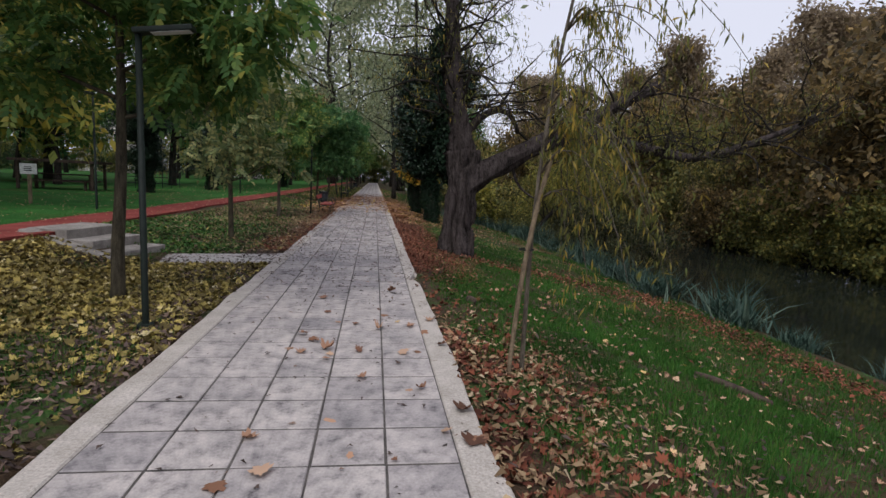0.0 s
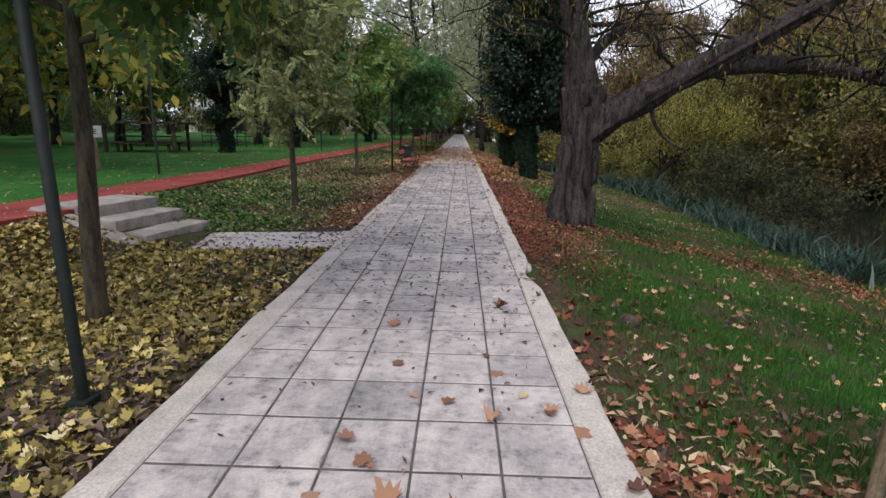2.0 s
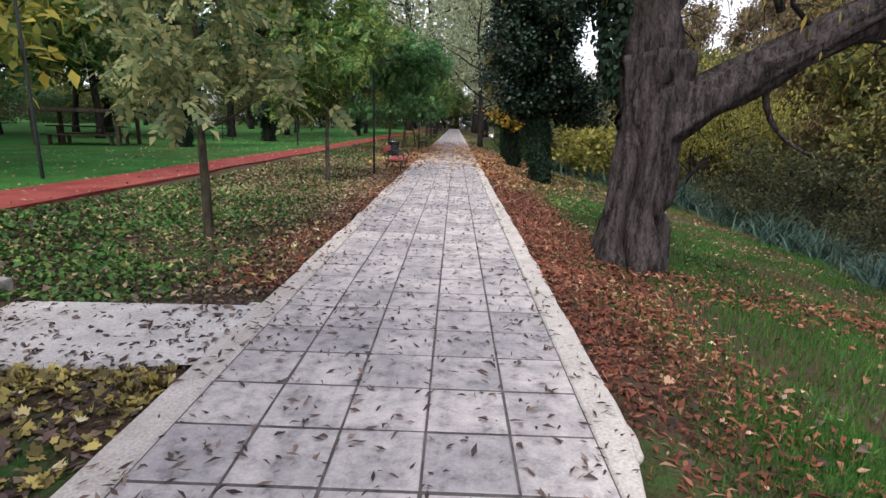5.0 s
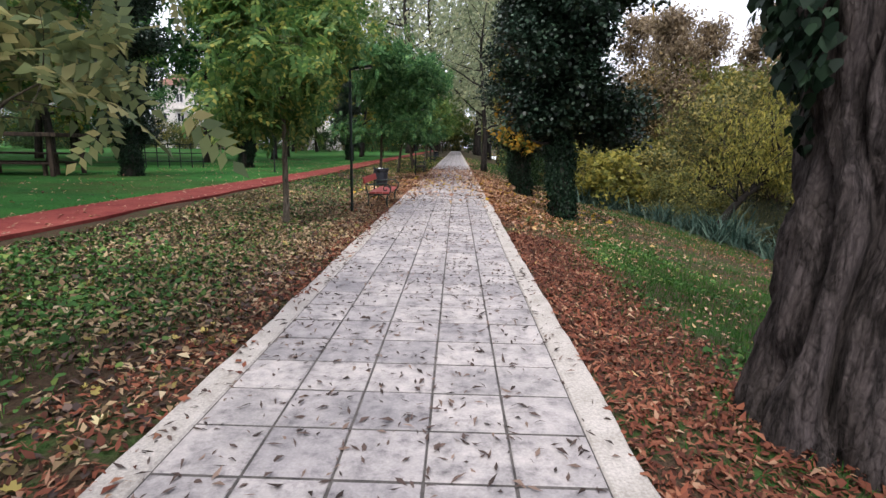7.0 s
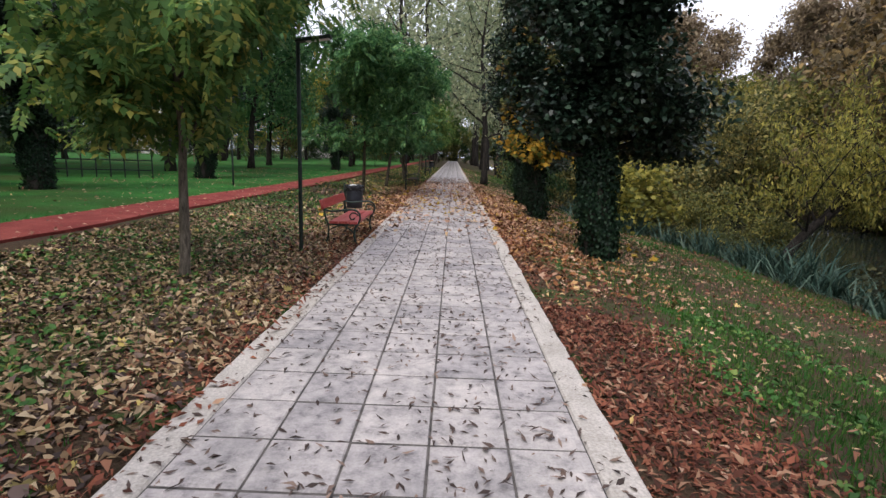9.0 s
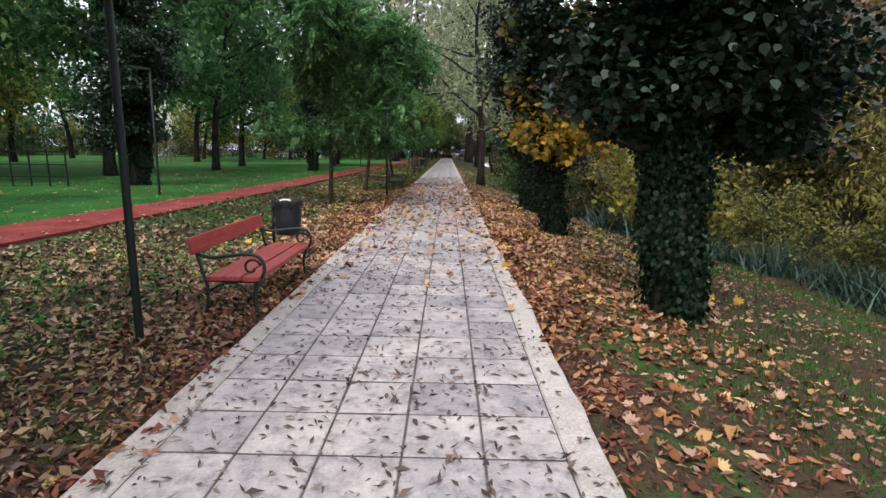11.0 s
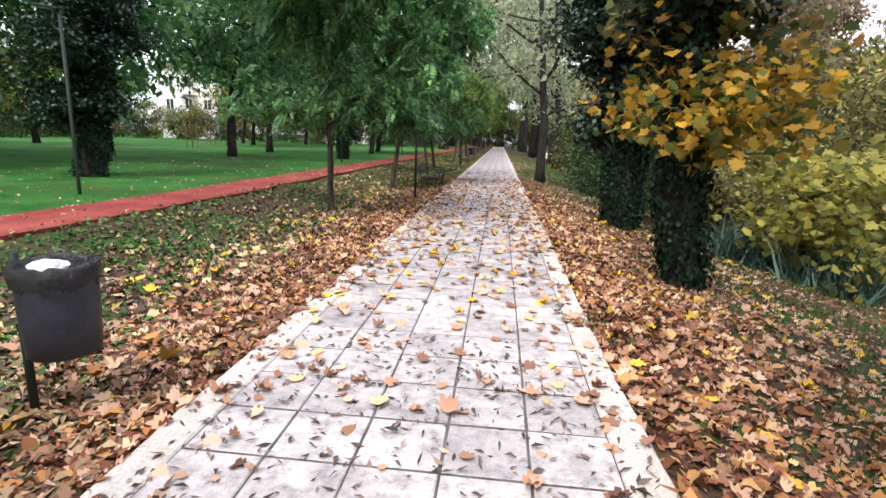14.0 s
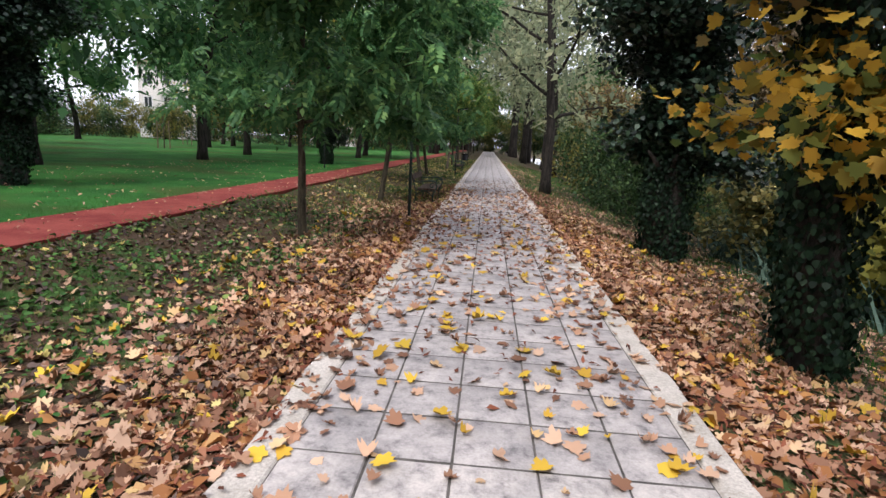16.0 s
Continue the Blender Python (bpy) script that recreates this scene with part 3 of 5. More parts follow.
def ivy_tree(name, seed, height, r0, crown_from, crown_r, count, label, trunk_leaves=8000, hang=1.95):
    """An old trunk sheathed in ivy, with a dense shaggy head of it."""
    rng = np.random.default_rng(seed)
    t = empty(name, 0, 0, 0, 0, label, "ivy-covered tree")
    trunk = limb_path(rng, (0, 0, -0.3), (rng.normal(0, 0.05), rng.normal(0, 0.05), 1), height + 0.3, 14, 0.04, 0.03)
    rad = [r0 * (1 - 0.75 * i / 14) for i in range(15)]
    bm = bmesh.new()
    tube(bm, trunk, rad, 14, 0.12)
    part("trunk", bm, BARK_DARK, t, "", True)
    at, yaw = [], []
    for q in range(trunk_leaves):
        f = rng.uniform(0.03, 1) ** 0.9 * min(1.0, (crown_from + 1.2) / height) * 14
        i = min(int(f), 13)
        p = trunk[i].lerp(trunk[i + 1], f - i)
        a = rng.uniform(0, 6.283)
        lump = 1.0 + 0.22 * math.sin(a * 3 + p.z * 2.1) + 0.15 * math.sin(p.z * 5 + a)
        r = rad[i] * lump * (0.85 + 0.32 * min(1.0, max(p.z, 0) / 1.5)) + abs(rng.normal(0.05, 0.05))
        at.append((p.x + math.cos(a) * r, p.y + math.sin(a) * r, max(p.z, 0.06)))
        yaw.append(a - math.pi / 2 + rng.normal(0, 0.5))
    at = np.array(at)
    n = len(at)
    arrays("trunk_ivy", placed(ROUND, at, np.array(yaw), rng.normal(-1.5, 0.35, n), rng.normal(0, 0.55, n), rng.uniform(0.04, 0.074, n)), 0, IVY, t)
    bm, clumps = bmesh.new(), []
    k = 0
    while k < 46:
        f = rng.uniform(0, 1) ** 1.3
        z = crown_from + (height - crown_from) * f
        i = min(int((z + 0.3) / (height + 0.3) * 14), 13)
        a = k * 2.4 + rng.uniform(-0.4, 0.4)
        prof = crown_r * (0.72 + 0.28 * math.sin(math.pi * min(1, f * 0.8 + 0.2))) * rng.uniform(0.6, 1.05)
        outward = max(0.0, math.cos(a - 0.7))
        prof *= 0.42 + 0.58 * outward if z < 3.4 else 0.72 + 0.28 * outward
        pts = limb_path(rng, trunk[i], (math.cos(a), math.sin(a), rng.uniform(-0.25, 0.45) if outward > 0.3 else rng.uniform(0.1, 0.6)), prof, 5, 0.14, 0.02)
        tube(bm, pts, [rad[i] * 0.35 * (1 - 0.8 * j / 5) for j in range(6)], 5)
        clumps += [(pts[j], 0.22 + 0.09 * crown_r) for j in (1, 2, 3, 4, 5)]
        k += 1
    part("branch_framework", bm, BARK_DARK, t, "", True)
    c = np.array([tuple(p) for p, s in clumps])
    s = np.array([s for p, s in clumps])
    i = rng.integers(0, len(c), count)
    off = rng.normal(0, 1, (count, 3))
    off /= np.linalg.norm(off, axis=1)[:, None]
    at = c[i] + off * (s[i] * rng.uniform(0.75, 1.5, count))[:, None] * np.array((1, 1, 0.85))
    at = at[at[:, 2] > hang - 0.5 * (at[:, 0] > 0.45) + 0.3 * np.sin(at[:, 0] * 2.3) * np.sin(at[:, 1] * 2.9 + 1)]
    leaves("crown", at, ROUND, 0.1, IVY_CROWN, rng, t, -0.4, 0.5)
    return t


def on(x, y, sink=0.0):
    return float(land(x, y)) - sink


def plant(ob, x, y, rz=0, s=1.0, z=None):
    return copy_thing(ob, pose(x, y, on(x, y) if z is None else z, 0, 0, rz) @ Matrix.Diagonal((s, s, s, 1)))


def put(ob, x, y, rz=0, s=1.0, z=None):
    ob.matrix_basis = pose(x, y, on(x, y) if z is None else z, 0, 0, rz) @ Matrix.Diagonal((s, s, s, 1))
    return ob


def young(seed, mat, label, count=1500, first=1.75, height=5.0, r0=0.07, reach=1.7, clear=1.6, bark_mat=None):
    return tree("young_tree", seed, height, r0, first, 12, reach, 0.03, FEATHER, 0.33, mat, int(count * 1.3), 0.17, bark_mat or BARK_MID, label, "young tree", FEATHER_FACES, clear=clear)


row_a = put(young(11, LOCUST, "young park tree with green and yellowing feathery leaves beside the path", 3000, 2.1, 6.2, 0.085, 2.2, 2.25), -2.5, 5.05, 40)
row_b = put(young(12, LOCUST_GREY, "young park tree with dull olive feathery leaves", 720, 1.5, 4.6, 0.07, 1.35, 1.6), -2.79, 11.05, 0)
row_c = put(young(13, LOCUST, "slim young park tree with green feathery leaves", 2100, 1.7, 5.2, 0.07, 1.7, 1.65, BARK_YOUNG), -2.96, 17.85, 100)
row_d = put(young(14, DEEP_GREEN, "young park tree with dense dark green leaves", 2700, 1.9, 5.8, 0.075, 1.9, 1.75), -2.95, 30.6, 10)
for g in (row_a, row_b, row_c, row_d):
    tagged(g, "", "", "young trees along the path")
plant(row_d, -2.88, 35.8, 130, 1.08)
plant(row_d, -2.5, 41.5, 220, 1.0)
plant(row_d, -2.9, 47.5, 300, 1.1)
plant(row_c, -2.6, 54, 30, 1.15)
plant(row_a, -2.7, 61, 75, 0.95)
plant(row_a, -2.7, 69, 160, 1.15)
plant(row_c, -2.6, 78, 200, 1.3)
plant(row_a, -2.6, 90, 20, 1.5)
plant(row_c, -2.8, 104, 70, 1.6)
plant(row_a, -2.8, 120, 250, 1.7)

ivy_a = put(ivy_tree("ivy_tree", 21, 7.5, 0.27, 2.2, 2.4, 80000, "old trunk thickly wrapped in dark green ivy on the bank", 11000, 2.25), 3.06, 21.4, 0)
ivy_c = put(ivy_tree("ivy_tree", 22, 7.0, 0.24, 3.5, 1.0, 14000, "slender ivy-covered trunk with golden maple boughs in front", 8000, 3.1), 2.87, 27.3, 0)
ivy_d = put(ivy_tree("ivy_tree", 23, 8.0, 0.36, 1.9, 2.0, 44000, "broad ivy-smothered tree with dark foliage near the path"), 3.1, 32.3, 0)
plant(ivy_d, -10.3, 24.9, 90, 0.8)
plant(ivy_d, -9.4, 32.1, 200, 0.82)
plant(ivy_d, -7.6, 46.5, 60, 0.7)

# broad park trees of the lawn and the far avenue
big_green = put(tree("park_tree", 31, 12, 0.22, 3.2, 14, 4.2, 0.04, LEAF, 0.34, DEEP_GREEN, 9000, 0.45, BARK_DARK, "tall dark green park tree on the lawn"), -14, 52)
big_olive = put(tree("park_tree", 32, 11, 0.2, 3.0, 14, 4.0, 0.04, LEAF, 0.34, LOCUST, 8000, 0.45, BARK_DARK, "tall olive green park tree in early autumn"), -17, 30)
big_yellow = put(tree("park_tree", 33, 10, 0.2, 2.6, 13, 3.8, 0.03, LEAF, 0.34, LOCUST_YELLOW, 7000, 0.45, BARK_DARK, "tall park tree with yellowing autumn leaves"), -12, 14)
big_russet = put(tree("park_tree", 34, 11, 0.2, 2.4, 14, 3.8, 0.04, LEAF, 0.34, RUSSET, 6000, 0.5, BARK_DARK, "tall thinning park tree with russet leaves"), -9.5, 62)
big_hazed = put(tree("park_tree", 35, 12, 0.2, 3.2, 14, 4.2, 0.05, LEAF, 0.3, HAZE_GREEN, 2700, 0.5, BARK_DARK, "tall airy park tree, its grey-green leaf colour paled as by haze"), 6.4, 84, 0, 2.0)
for s, x, y, rz, k in [(big_yellow, -8.5, 56, 40, 0.9), (big_green, -13.5, 37, 0, 1.15), (big_green, -12.5, 44.5, 90, 1.0), (big_green, -22, 62, 70, 1.2), (big_olive, -30, 52, 200, 1.1),
                       (big_yellow, -27, 74, 30, 1.0), (big_olive, -19, 80, 150, 1.1), (big_green, -36, 66, 250, 1.1), (big_yellow, -24, 38, 10, 1.1), (big_green, -28, 26, 80, 1.1),
                       (big_olive, -21, 18, 290, 1.0), (big_green, -16, 4, 120, 1.0), (big_yellow, -24, 8, 60, 1.1), (big_russet, -33, 36, 0, 1.1), (big_green, -12, 100, 0, 1.3),
                       (big_yellow, -8, 112, 60, 1.3), (big_olive, -14, 125, 0, 1.4), (big_green, -6, 140, 90, 1.4),
                       (big_hazed, 2.1, 42.3, 30, 0.52), (big_russet, 6.2, 57, 10, 0.6), (big_hazed, 5.5, 68, 80, 0.9), (big_hazed, 5, 98, 0, 1.1),
                       (big_olive, 0.5, 158, 10, 1.5), (big_yellow, -3, 165, 40, 1.5)]:
    plant(s, x, y, rz, k)

rngw = np.random.default_rng(35)
for i in range(46):
    x, y = rngw.uniform(-75, -14), rngw.uniform(6, 135)
    if -62 < x < -18 and 86 < y < 116 or (abs(x + 47) < 9 and 50 < y) or abs(x / max(y - 22, 1) + 0.63) < 0.1:
        continue
    plant((big_green, big_olive, big_yellow, big_russet)[int(rngw.integers(0, 4))], x, y, rngw.uniform(0, 360), rngw.uniform(0.9, 1.4))
for i in range(22):
    x, y = rngw.uniform(-40, 30), rngw.uniform(150, 230)
    plant((big_green, big_olive, big_yellow)[int(rngw.integers(0, 3))], x, y, rngw.uniform(0, 360), rngw.uniform(1.5, 2.2))
# taller crowns that close over the avenue
for s, x, y, rz, k in [(big_hazed, -8, 112, 120, 1.6), (big_hazed, -6.5, 84, 20, 1.45), (big_hazed, 6, 110, 220, 2.2), (big_hazed, -4.5, 136, 70, 2.3), (big_hazed, 5.5, 142, 20, 2.4), (big_hazed, 0.5, 178, 200, 1.8)]:
    plant(s, x, y, rz, k)

# far bank: a thick wall of autumn trees over the water
bank_a = put(tree("bank_tree", 41, 9, 0.18, 1.0, 18, 4.4, 0.0, LEAF, 0.4, RUSSET, 9000, 0.5, BARK_DARK, "tangled russet tree leaning over the river", low=0.8, twigs=4), 24, 20)
bank_b = put(tree("bank_tree", 42, 8, 0.18, 0.8, 18, 4.2, -0.01, LEAF, 0.4, OLIVE, 9000, 0.5, BARK_DARK, "dense olive tree on the far river bank", low=0.8, twigs=4), 24, 34)
bank_c = put(tree("bank_tree", 43, 7, 0.15, 0.6, 18, 3.8, -0.01, LEAF, 0.3, YELLOW, 5500, 0.55, BARK_DARK, "yellow-green willow bush over the river", low=0.8, twigs=4), 19, 46, 0, 1, -1.8)
bank_t = put(tree("bank_tree", 44, 17, 0.22, 4.0, 26, 2.4, 0.06, LEAF, 0.4, HAZE_BROWN, 6000, 0.5, BARK_DARK, "tall slender poplar thinning to brown, its colour paled as by haze", low=0.5, twigs=3), 33, 62)
for s, x, y, rz, k in [(bank_b, 23, 8, 30, 1.1), (bank_a, 25, -2, 80, 1.1), (bank_a, 25, 27, 160, 1.0), (bank_b, 27, 15, 200, 1.2), (bank_a, 25.5, 41, 40, 1.1), (bank_b, 24.5, 52, 130, 1.1), (bank_c, 22.5, 30, 20, 0.8),
                       (bank_b, 27, 64, 0, 1.3), (bank_a, 25, 76, 60, 1.3), (bank_b, 22, 92, 10, 1.4), (bank_t, 24, 64, 200, 1.1), (bank_t, 24.5, 78, 20, 1.25), (bank_t, 26, 92, 300, 1.4), (bank_t, 38, 48, 30, 1.0), (bank_t, 30, 74, 80, 1.1), (bank_t, 36, 88, 120, 1.1), (bank_t, 42, 70, 10, 1.1),
                       (bank_t, 35, 34, 60, 0.8), (bank_b, 31, 4, 60, 1.5), (bank_a, 32, 22, 10, 1.4), (bank_c, 13.5, 62, 90, 1.0), (bank_b, 14, 78, 20, 1.1), (bank_c, 15, 98, 20, 1.3)]:
    plant(s, x, y, rz, k, max(on(x, y), WATER_LEVEL - 0.1))
for i in range(30):
    y = -8 + i * 3.6
    plant((bank_a, bank_b, bank_b, bank_c)[int(rngw.integers(0, 4))], 21.8 + rngw.uniform(-0.8, 1.0), y, rngw.uniform(0, 360), rngw.uniform(0.42, 0.6), WATER_LEVEL - 0.25)
for i in range(14):
    plant(bank_t, rngw.uniform(30, 46), rngw.uniform(8, 75), rngw.uniform(0, 360), rngw.uniform(0.9, 1.2))
for i in range(18):
    plant((bank_a, bank_b, bank_t)[int(rngw.integers(0, 3))], rngw.uniform(34, 55), rngw.uniform(-15, 110), rngw.uniform(0, 360), rngw.uniform(1.2, 1.7))


def willow():
    """The old pollard: a thick fluted trunk that forks, one heavy limb reaching over the bank."""
    rng = np.random.default_rng(51)
    t = empty("old_willow", 2.47, 11.05, -0.27, 0, "old leaning willow with deeply furrowed bark and a heavy side limb", "tree")
    bm = bmesh.new()
    pts = bezier((0, 0, -0.25), (0.0, 0, 0.9), (0.2, 0, 1.6), (0.12, 0.1, 2.5), 28)
    tube(bm, pts, [0.45 - 0.12 * min(1, i / 9) + 0.05 * max(0, i - 17) / 11 for i in range(29)], 112, 0.16)
    part("trunk", bm, BARK_OLD, t, "", True)
    bm = bmesh.new()
    pts = bezier((0.18, 0.1, 2.2), (-0.05, 0.1, 3.2), (-0.35, 0.2, 4.2), (-0.3, 0.2, 7.0), 12)
    tube(bm, pts, [0.36 - 0.02 * i for i in range(13)], 20, 0.14)
    part("leader", bm, BARK_OLD, t, "", True)
    limb = bezier((0.1, 0.0, 1.62), (0.7, -0.1, 2.15), (1.9, -0.2, 2.75), (4.7, -0.4, 4.3), 16)
    bm = bmesh.new()
    tube(bm, limb, [0.30 - 0.0115 * i for i in range(17)], 34, 0.14)
    part("limb", bm, BARK_OLD, t, "", True)
    sub = bezier(limb[9], limb[9] + Vector((0.9, 0.1, 0.3)), (4.4, 0.3, 3.0), (5.6, 0.4, 2.75), 8) + bezier((6.1, 0.45, 2.7), (7.0, 0.5, 2.7), (8.2, 0.3, 3.3), (9.6, 0.2, 3.9), 8)
    arch = bezier(pts[2], (0.5, 0.1, 3.6), (1.2, 0.1, 3.9), (1.45, 0.05, 3.0), 10)
    hang = bezier(limb[7], limb[7] + Vector((0.0, 0.1, -0.5)), limb[7] + Vector((0.2, 0.1, -0.8)), limb[7] + Vector((0.7, 0.1, -1.0)), 8)
    bm = bmesh.new()
    tube(bm, sub, [0.18 - 0.007 * i for i in range(18)], 12, 0.1)
    tube(bm, arch, [0.11 - 0.006 * i for i in range(11)], 10, 0.1)
    tube(bm, hang, [0.05 - 0.004 * i for i in range(9)], 8)
    part("crooked_branch", bm, BARK_OLD, t, "", True)
    bm, tips = bmesh.new(), []
    starts = [(limb, i) for i in range(9, 17)] * 2 + [(sub, i) for i in range(4, 18)] * 3 + [(pts, i) for i in range(4, 13)] * 6 + [(arch, 5), (arch, 7)]
    for p, i in starts:
        a = rng.uniform(0, 6.283)
        tw = limb_path(rng, p[i], (math.cos(a), math.sin(a), rng.uniform(-0.1, 1.0)), rng.uniform(1.0, 2.6) * (1.35 if p is pts else 1.0), 7, 0.28, 0.02)
        if min(v.z for v in tw) < 2.5 and min(v.x for v in tw) < 0.6:
            continue
        r = 0.035
        tube(bm, tw, [r * (1 - 0.8 * j / 7) for j in range(8)], 5, cap=False)
        for j in range(2, 8):
            for q in range(2):
                t2 = limb_path(rng, tw[j], rng.normal(0, 1, 3), rng.uniform(0.3, 0.9), 4, 0.3, -0.02)
                tube(bm, t2, [0.009, 0.007, 0.005, 0.004, 0.003], 3, cap=False)
                tips.append(t2[-1])
                tips.append(t2[2])
    part("brushwood", bm, BARK_DARK, t, "", True)
    tips = np.array([tuple(p) for p in tips])
    at = tips[rng.integers(0, len(tips), 6500)] + rng.normal(0, 0.14, (6500, 3))
    leaves("crown", at, LANCE, 0.13, WEEP, rng, t, -1.0, 0.4)
    n = 3600
    f = rng.uniform(0, 1, n)
    a = rng.uniform(1.5, 3.75, n)
    z = 2.05 + f * 3.4 - np.where((a > 2.6) & (a < 3.1), rng.uniform(0, 0.5, n), 0)
    r = 0.40 + np.abs(rng.normal(0.03, 0.08, n)) + 0.12 * np.sin(z * 3 + a * 2) - 0.02 * z
    cx = np.interp(z, [1.7, 3.2, 5.4], [0.15, -0.05, -0.3])
    at = np.stack([cx + np.cos(a) * r, 0.1 + np.sin(a) * r, z], -1)
    arrays("trunk_ivy", placed(ROUND, at, a - 1.571 + rng.normal(0, 0.5, n), rng.normal(-1.35, 0.3, n), rng.normal(0, 0.4, n), rng.uniform(0.05, 0.095, n)), 0, IVY, t, "dark ivy hanging down one side")


willow()


def weeping_sapling():
    rng = np.random.default_rng(61)
    x, y = 1.8, 2.78
    t = empty("weeping_sapling", x, y, on(x, y), 0, "thin weeping willow sapling with long hanging yellow-green fronds", "sapling")
    bm = bmesh.new()
    trunk = bezier((0, 0, -0.1), (0.02, 0.05, 0.8), (-0.02, 0.1, 1.9), (0.3, 0.05, 3.5), 14)
    tube(bm, trunk, [0.024 - 0.0009 * i for i in range(15)], 8, 0.1)
    part("trunk", bm, BARK_YOUNG, t, "", True)
    at = []
    for k in range(46):
        i = int(rng.integers(7, 14))
        a = rng.uniform(-1.4, 0.35) if k % 6 else rng.uniform(-2.2, 0.6)
        out = rng.uniform(0.25, 1.35)
        d = Vector((math.cos(a), math.sin(a), 0))
        p = trunk[i]
        top = p + d * out * 0.6 + Vector((0, 0, rng.uniform(0.1, 0.5)))
        end = p + d * out + Vector((0, 0, -rng.uniform(0.2, 1.1)))
        pts = bezier(p, p + d * 0.2 + Vector((0, 0, 0.3)), top, end, 9)
        bm = bmesh.new()
        tube(bm, pts, [0.008 - 0.0007 * j for j in range(10)], 4, cap=False)
        part("frond", bm, BARK_YOUNG, t, "", True)
        for j in range(3, 10):
            at += [tuple(pts[j] + Vector(rng.normal(0, 0.045, 3))) for q in range(8)]
    leaves("crown", np.array(at), LANCE, 0.085, WEEP, rng, t, -1.15, 0.35)
    for dx, dy, tx, h in ((-0.16, -0.14, 0.3, 1.8),):
        s = empty("tree_stake", x + dx, y + dy, on(x + dx, y + dy), 0, "rough round wooden stake tied to the sapling", "stake")
        bm = bmesh.new()
        tube(bm, bezier((0, 0, -0.15), (0.05, 0.05, 0.6), (0.1, 0.1, 1.1), (tx, 0.2, h), 8), [0.021] * 9, 9, 0.05)
        part("pole", bm, STAKE, s, "", True)
        bm = bmesh.new()
        tube(bm, [(0.13 + 0.06 * math.cos(q), 0.15 + 0.06 * math.sin(q), 1.05) for q in np.linspace(0, 6.283, 13)], [0.006] * 13, 5)
        part("tie", bm, BIN_BAG, s)


weeping_sapling()


def maple_bough():
    """Golden maple boughs reaching out in front of the slender ivy trunk."""
    rng = np.random.default_rng(71)
    t = empty("maple_tree", 3.0, 27.55, on(3.0, 27.55), 0, "slim maple with golden and green leaves behind an ivy trunk", "maple tree")
    bm = bmesh.new()
    tr = bezier((0, 0, -0.2), (0, 0.05, 1), (0.05, 0, 2), (-0.1, -0.1, 4.6), 10)
    tube(bm, tr, [0.05 - 0.003 * i for i in range(11)], 8)
    part("trunk", bm, BARK_YOUNG, t, "", True)
    bm, at = bmesh.new(), []
    for k in range(64):
        i = int(rng.integers(5, 11))
        a = rng.uniform(2.6, 6.7)
        pts = limb_path(rng, tr[i], (math.cos(a), math.sin(a), rng.uniform(-0.05, 0.4)), rng.uniform(0.8, 1.6), 6, 0.15, -0.035)
        tube(bm, pts, [0.016 - 0.0022 * j for j in range(7)], 5, cap=False)
        for j in range(2, 7):
            at += [tuple(pts[j] + Vector(rng.normal(0, 0.13, 3))) for q in range(10)]
    part("branch_framework", bm, BARK_YOUNG, t, "", True)
    at = np.array(at)
    at = at[at[:, 2] > 1.75 + 0.2 * np.sin(at[:, 0] * 4)]
    green = at[:, 2] + rng.normal(0, 0.25, len(at)) > 2.95
    leaves("crown", at[~green], STAR, 0.12, MAPLE, rng, t, -0.75, 0.4, None, "golden leaves of the lower boughs")
    leaves("crown", at[green], STAR, 0.12, MAPLE_GREEN, rng, t, -0.75, 0.4, None, "dull green and brown leaves of the top")
    return t


maple = maple_bough()


def bush(name, seed, r, h, leaf, size, mat, count, label):
    return tree(name, seed, h, 0.05, 0.15, 12, r, 0.05, leaf, size, mat, count, 0.2, BARK_DARK, label, "bush", None, 0.1, 4, 0.9)


b_yellow = put(bush("bank_bush", 81, 1.6, 2.4, ROUND, 0.15, YELLOW, 3800, "yellow-leaved bush above the river reeds"), 8.6, 32.5, 0)
b_olive = put(bush("bank_bush", 82, 1.5, 2.6, LEAF, 0.16, OLIVE, 3600, "olive bush on the river bank"), 7.2, 38, 0)
b_dark = put(bush("bank_bush", 83, 1.4, 2.0, LEAF, 0.14, HEDGE, 3600, "dark green shrub beside the path trees"), 4.4, 37, 0)
plant(b_dark, 4.6, 41, 80, 1.1)
plant(b_yellow, 6.3, 34.5, 120, 0.8)
plant(b_olive, 7.5, 45, 50, 1.2)
plant(b_yellow, 8, 52, 10, 1.3)
b_shade = put(bush("bank_bush", 85, 1.5, 2.6, LEAF, 0.13, SHADE, 3600, "dull thicket at the water's edge, its leaf colour darkened for shade"), 9.7, 21.2, 20)
plant(b_olive, 8.8, 29, 70, 0.7)


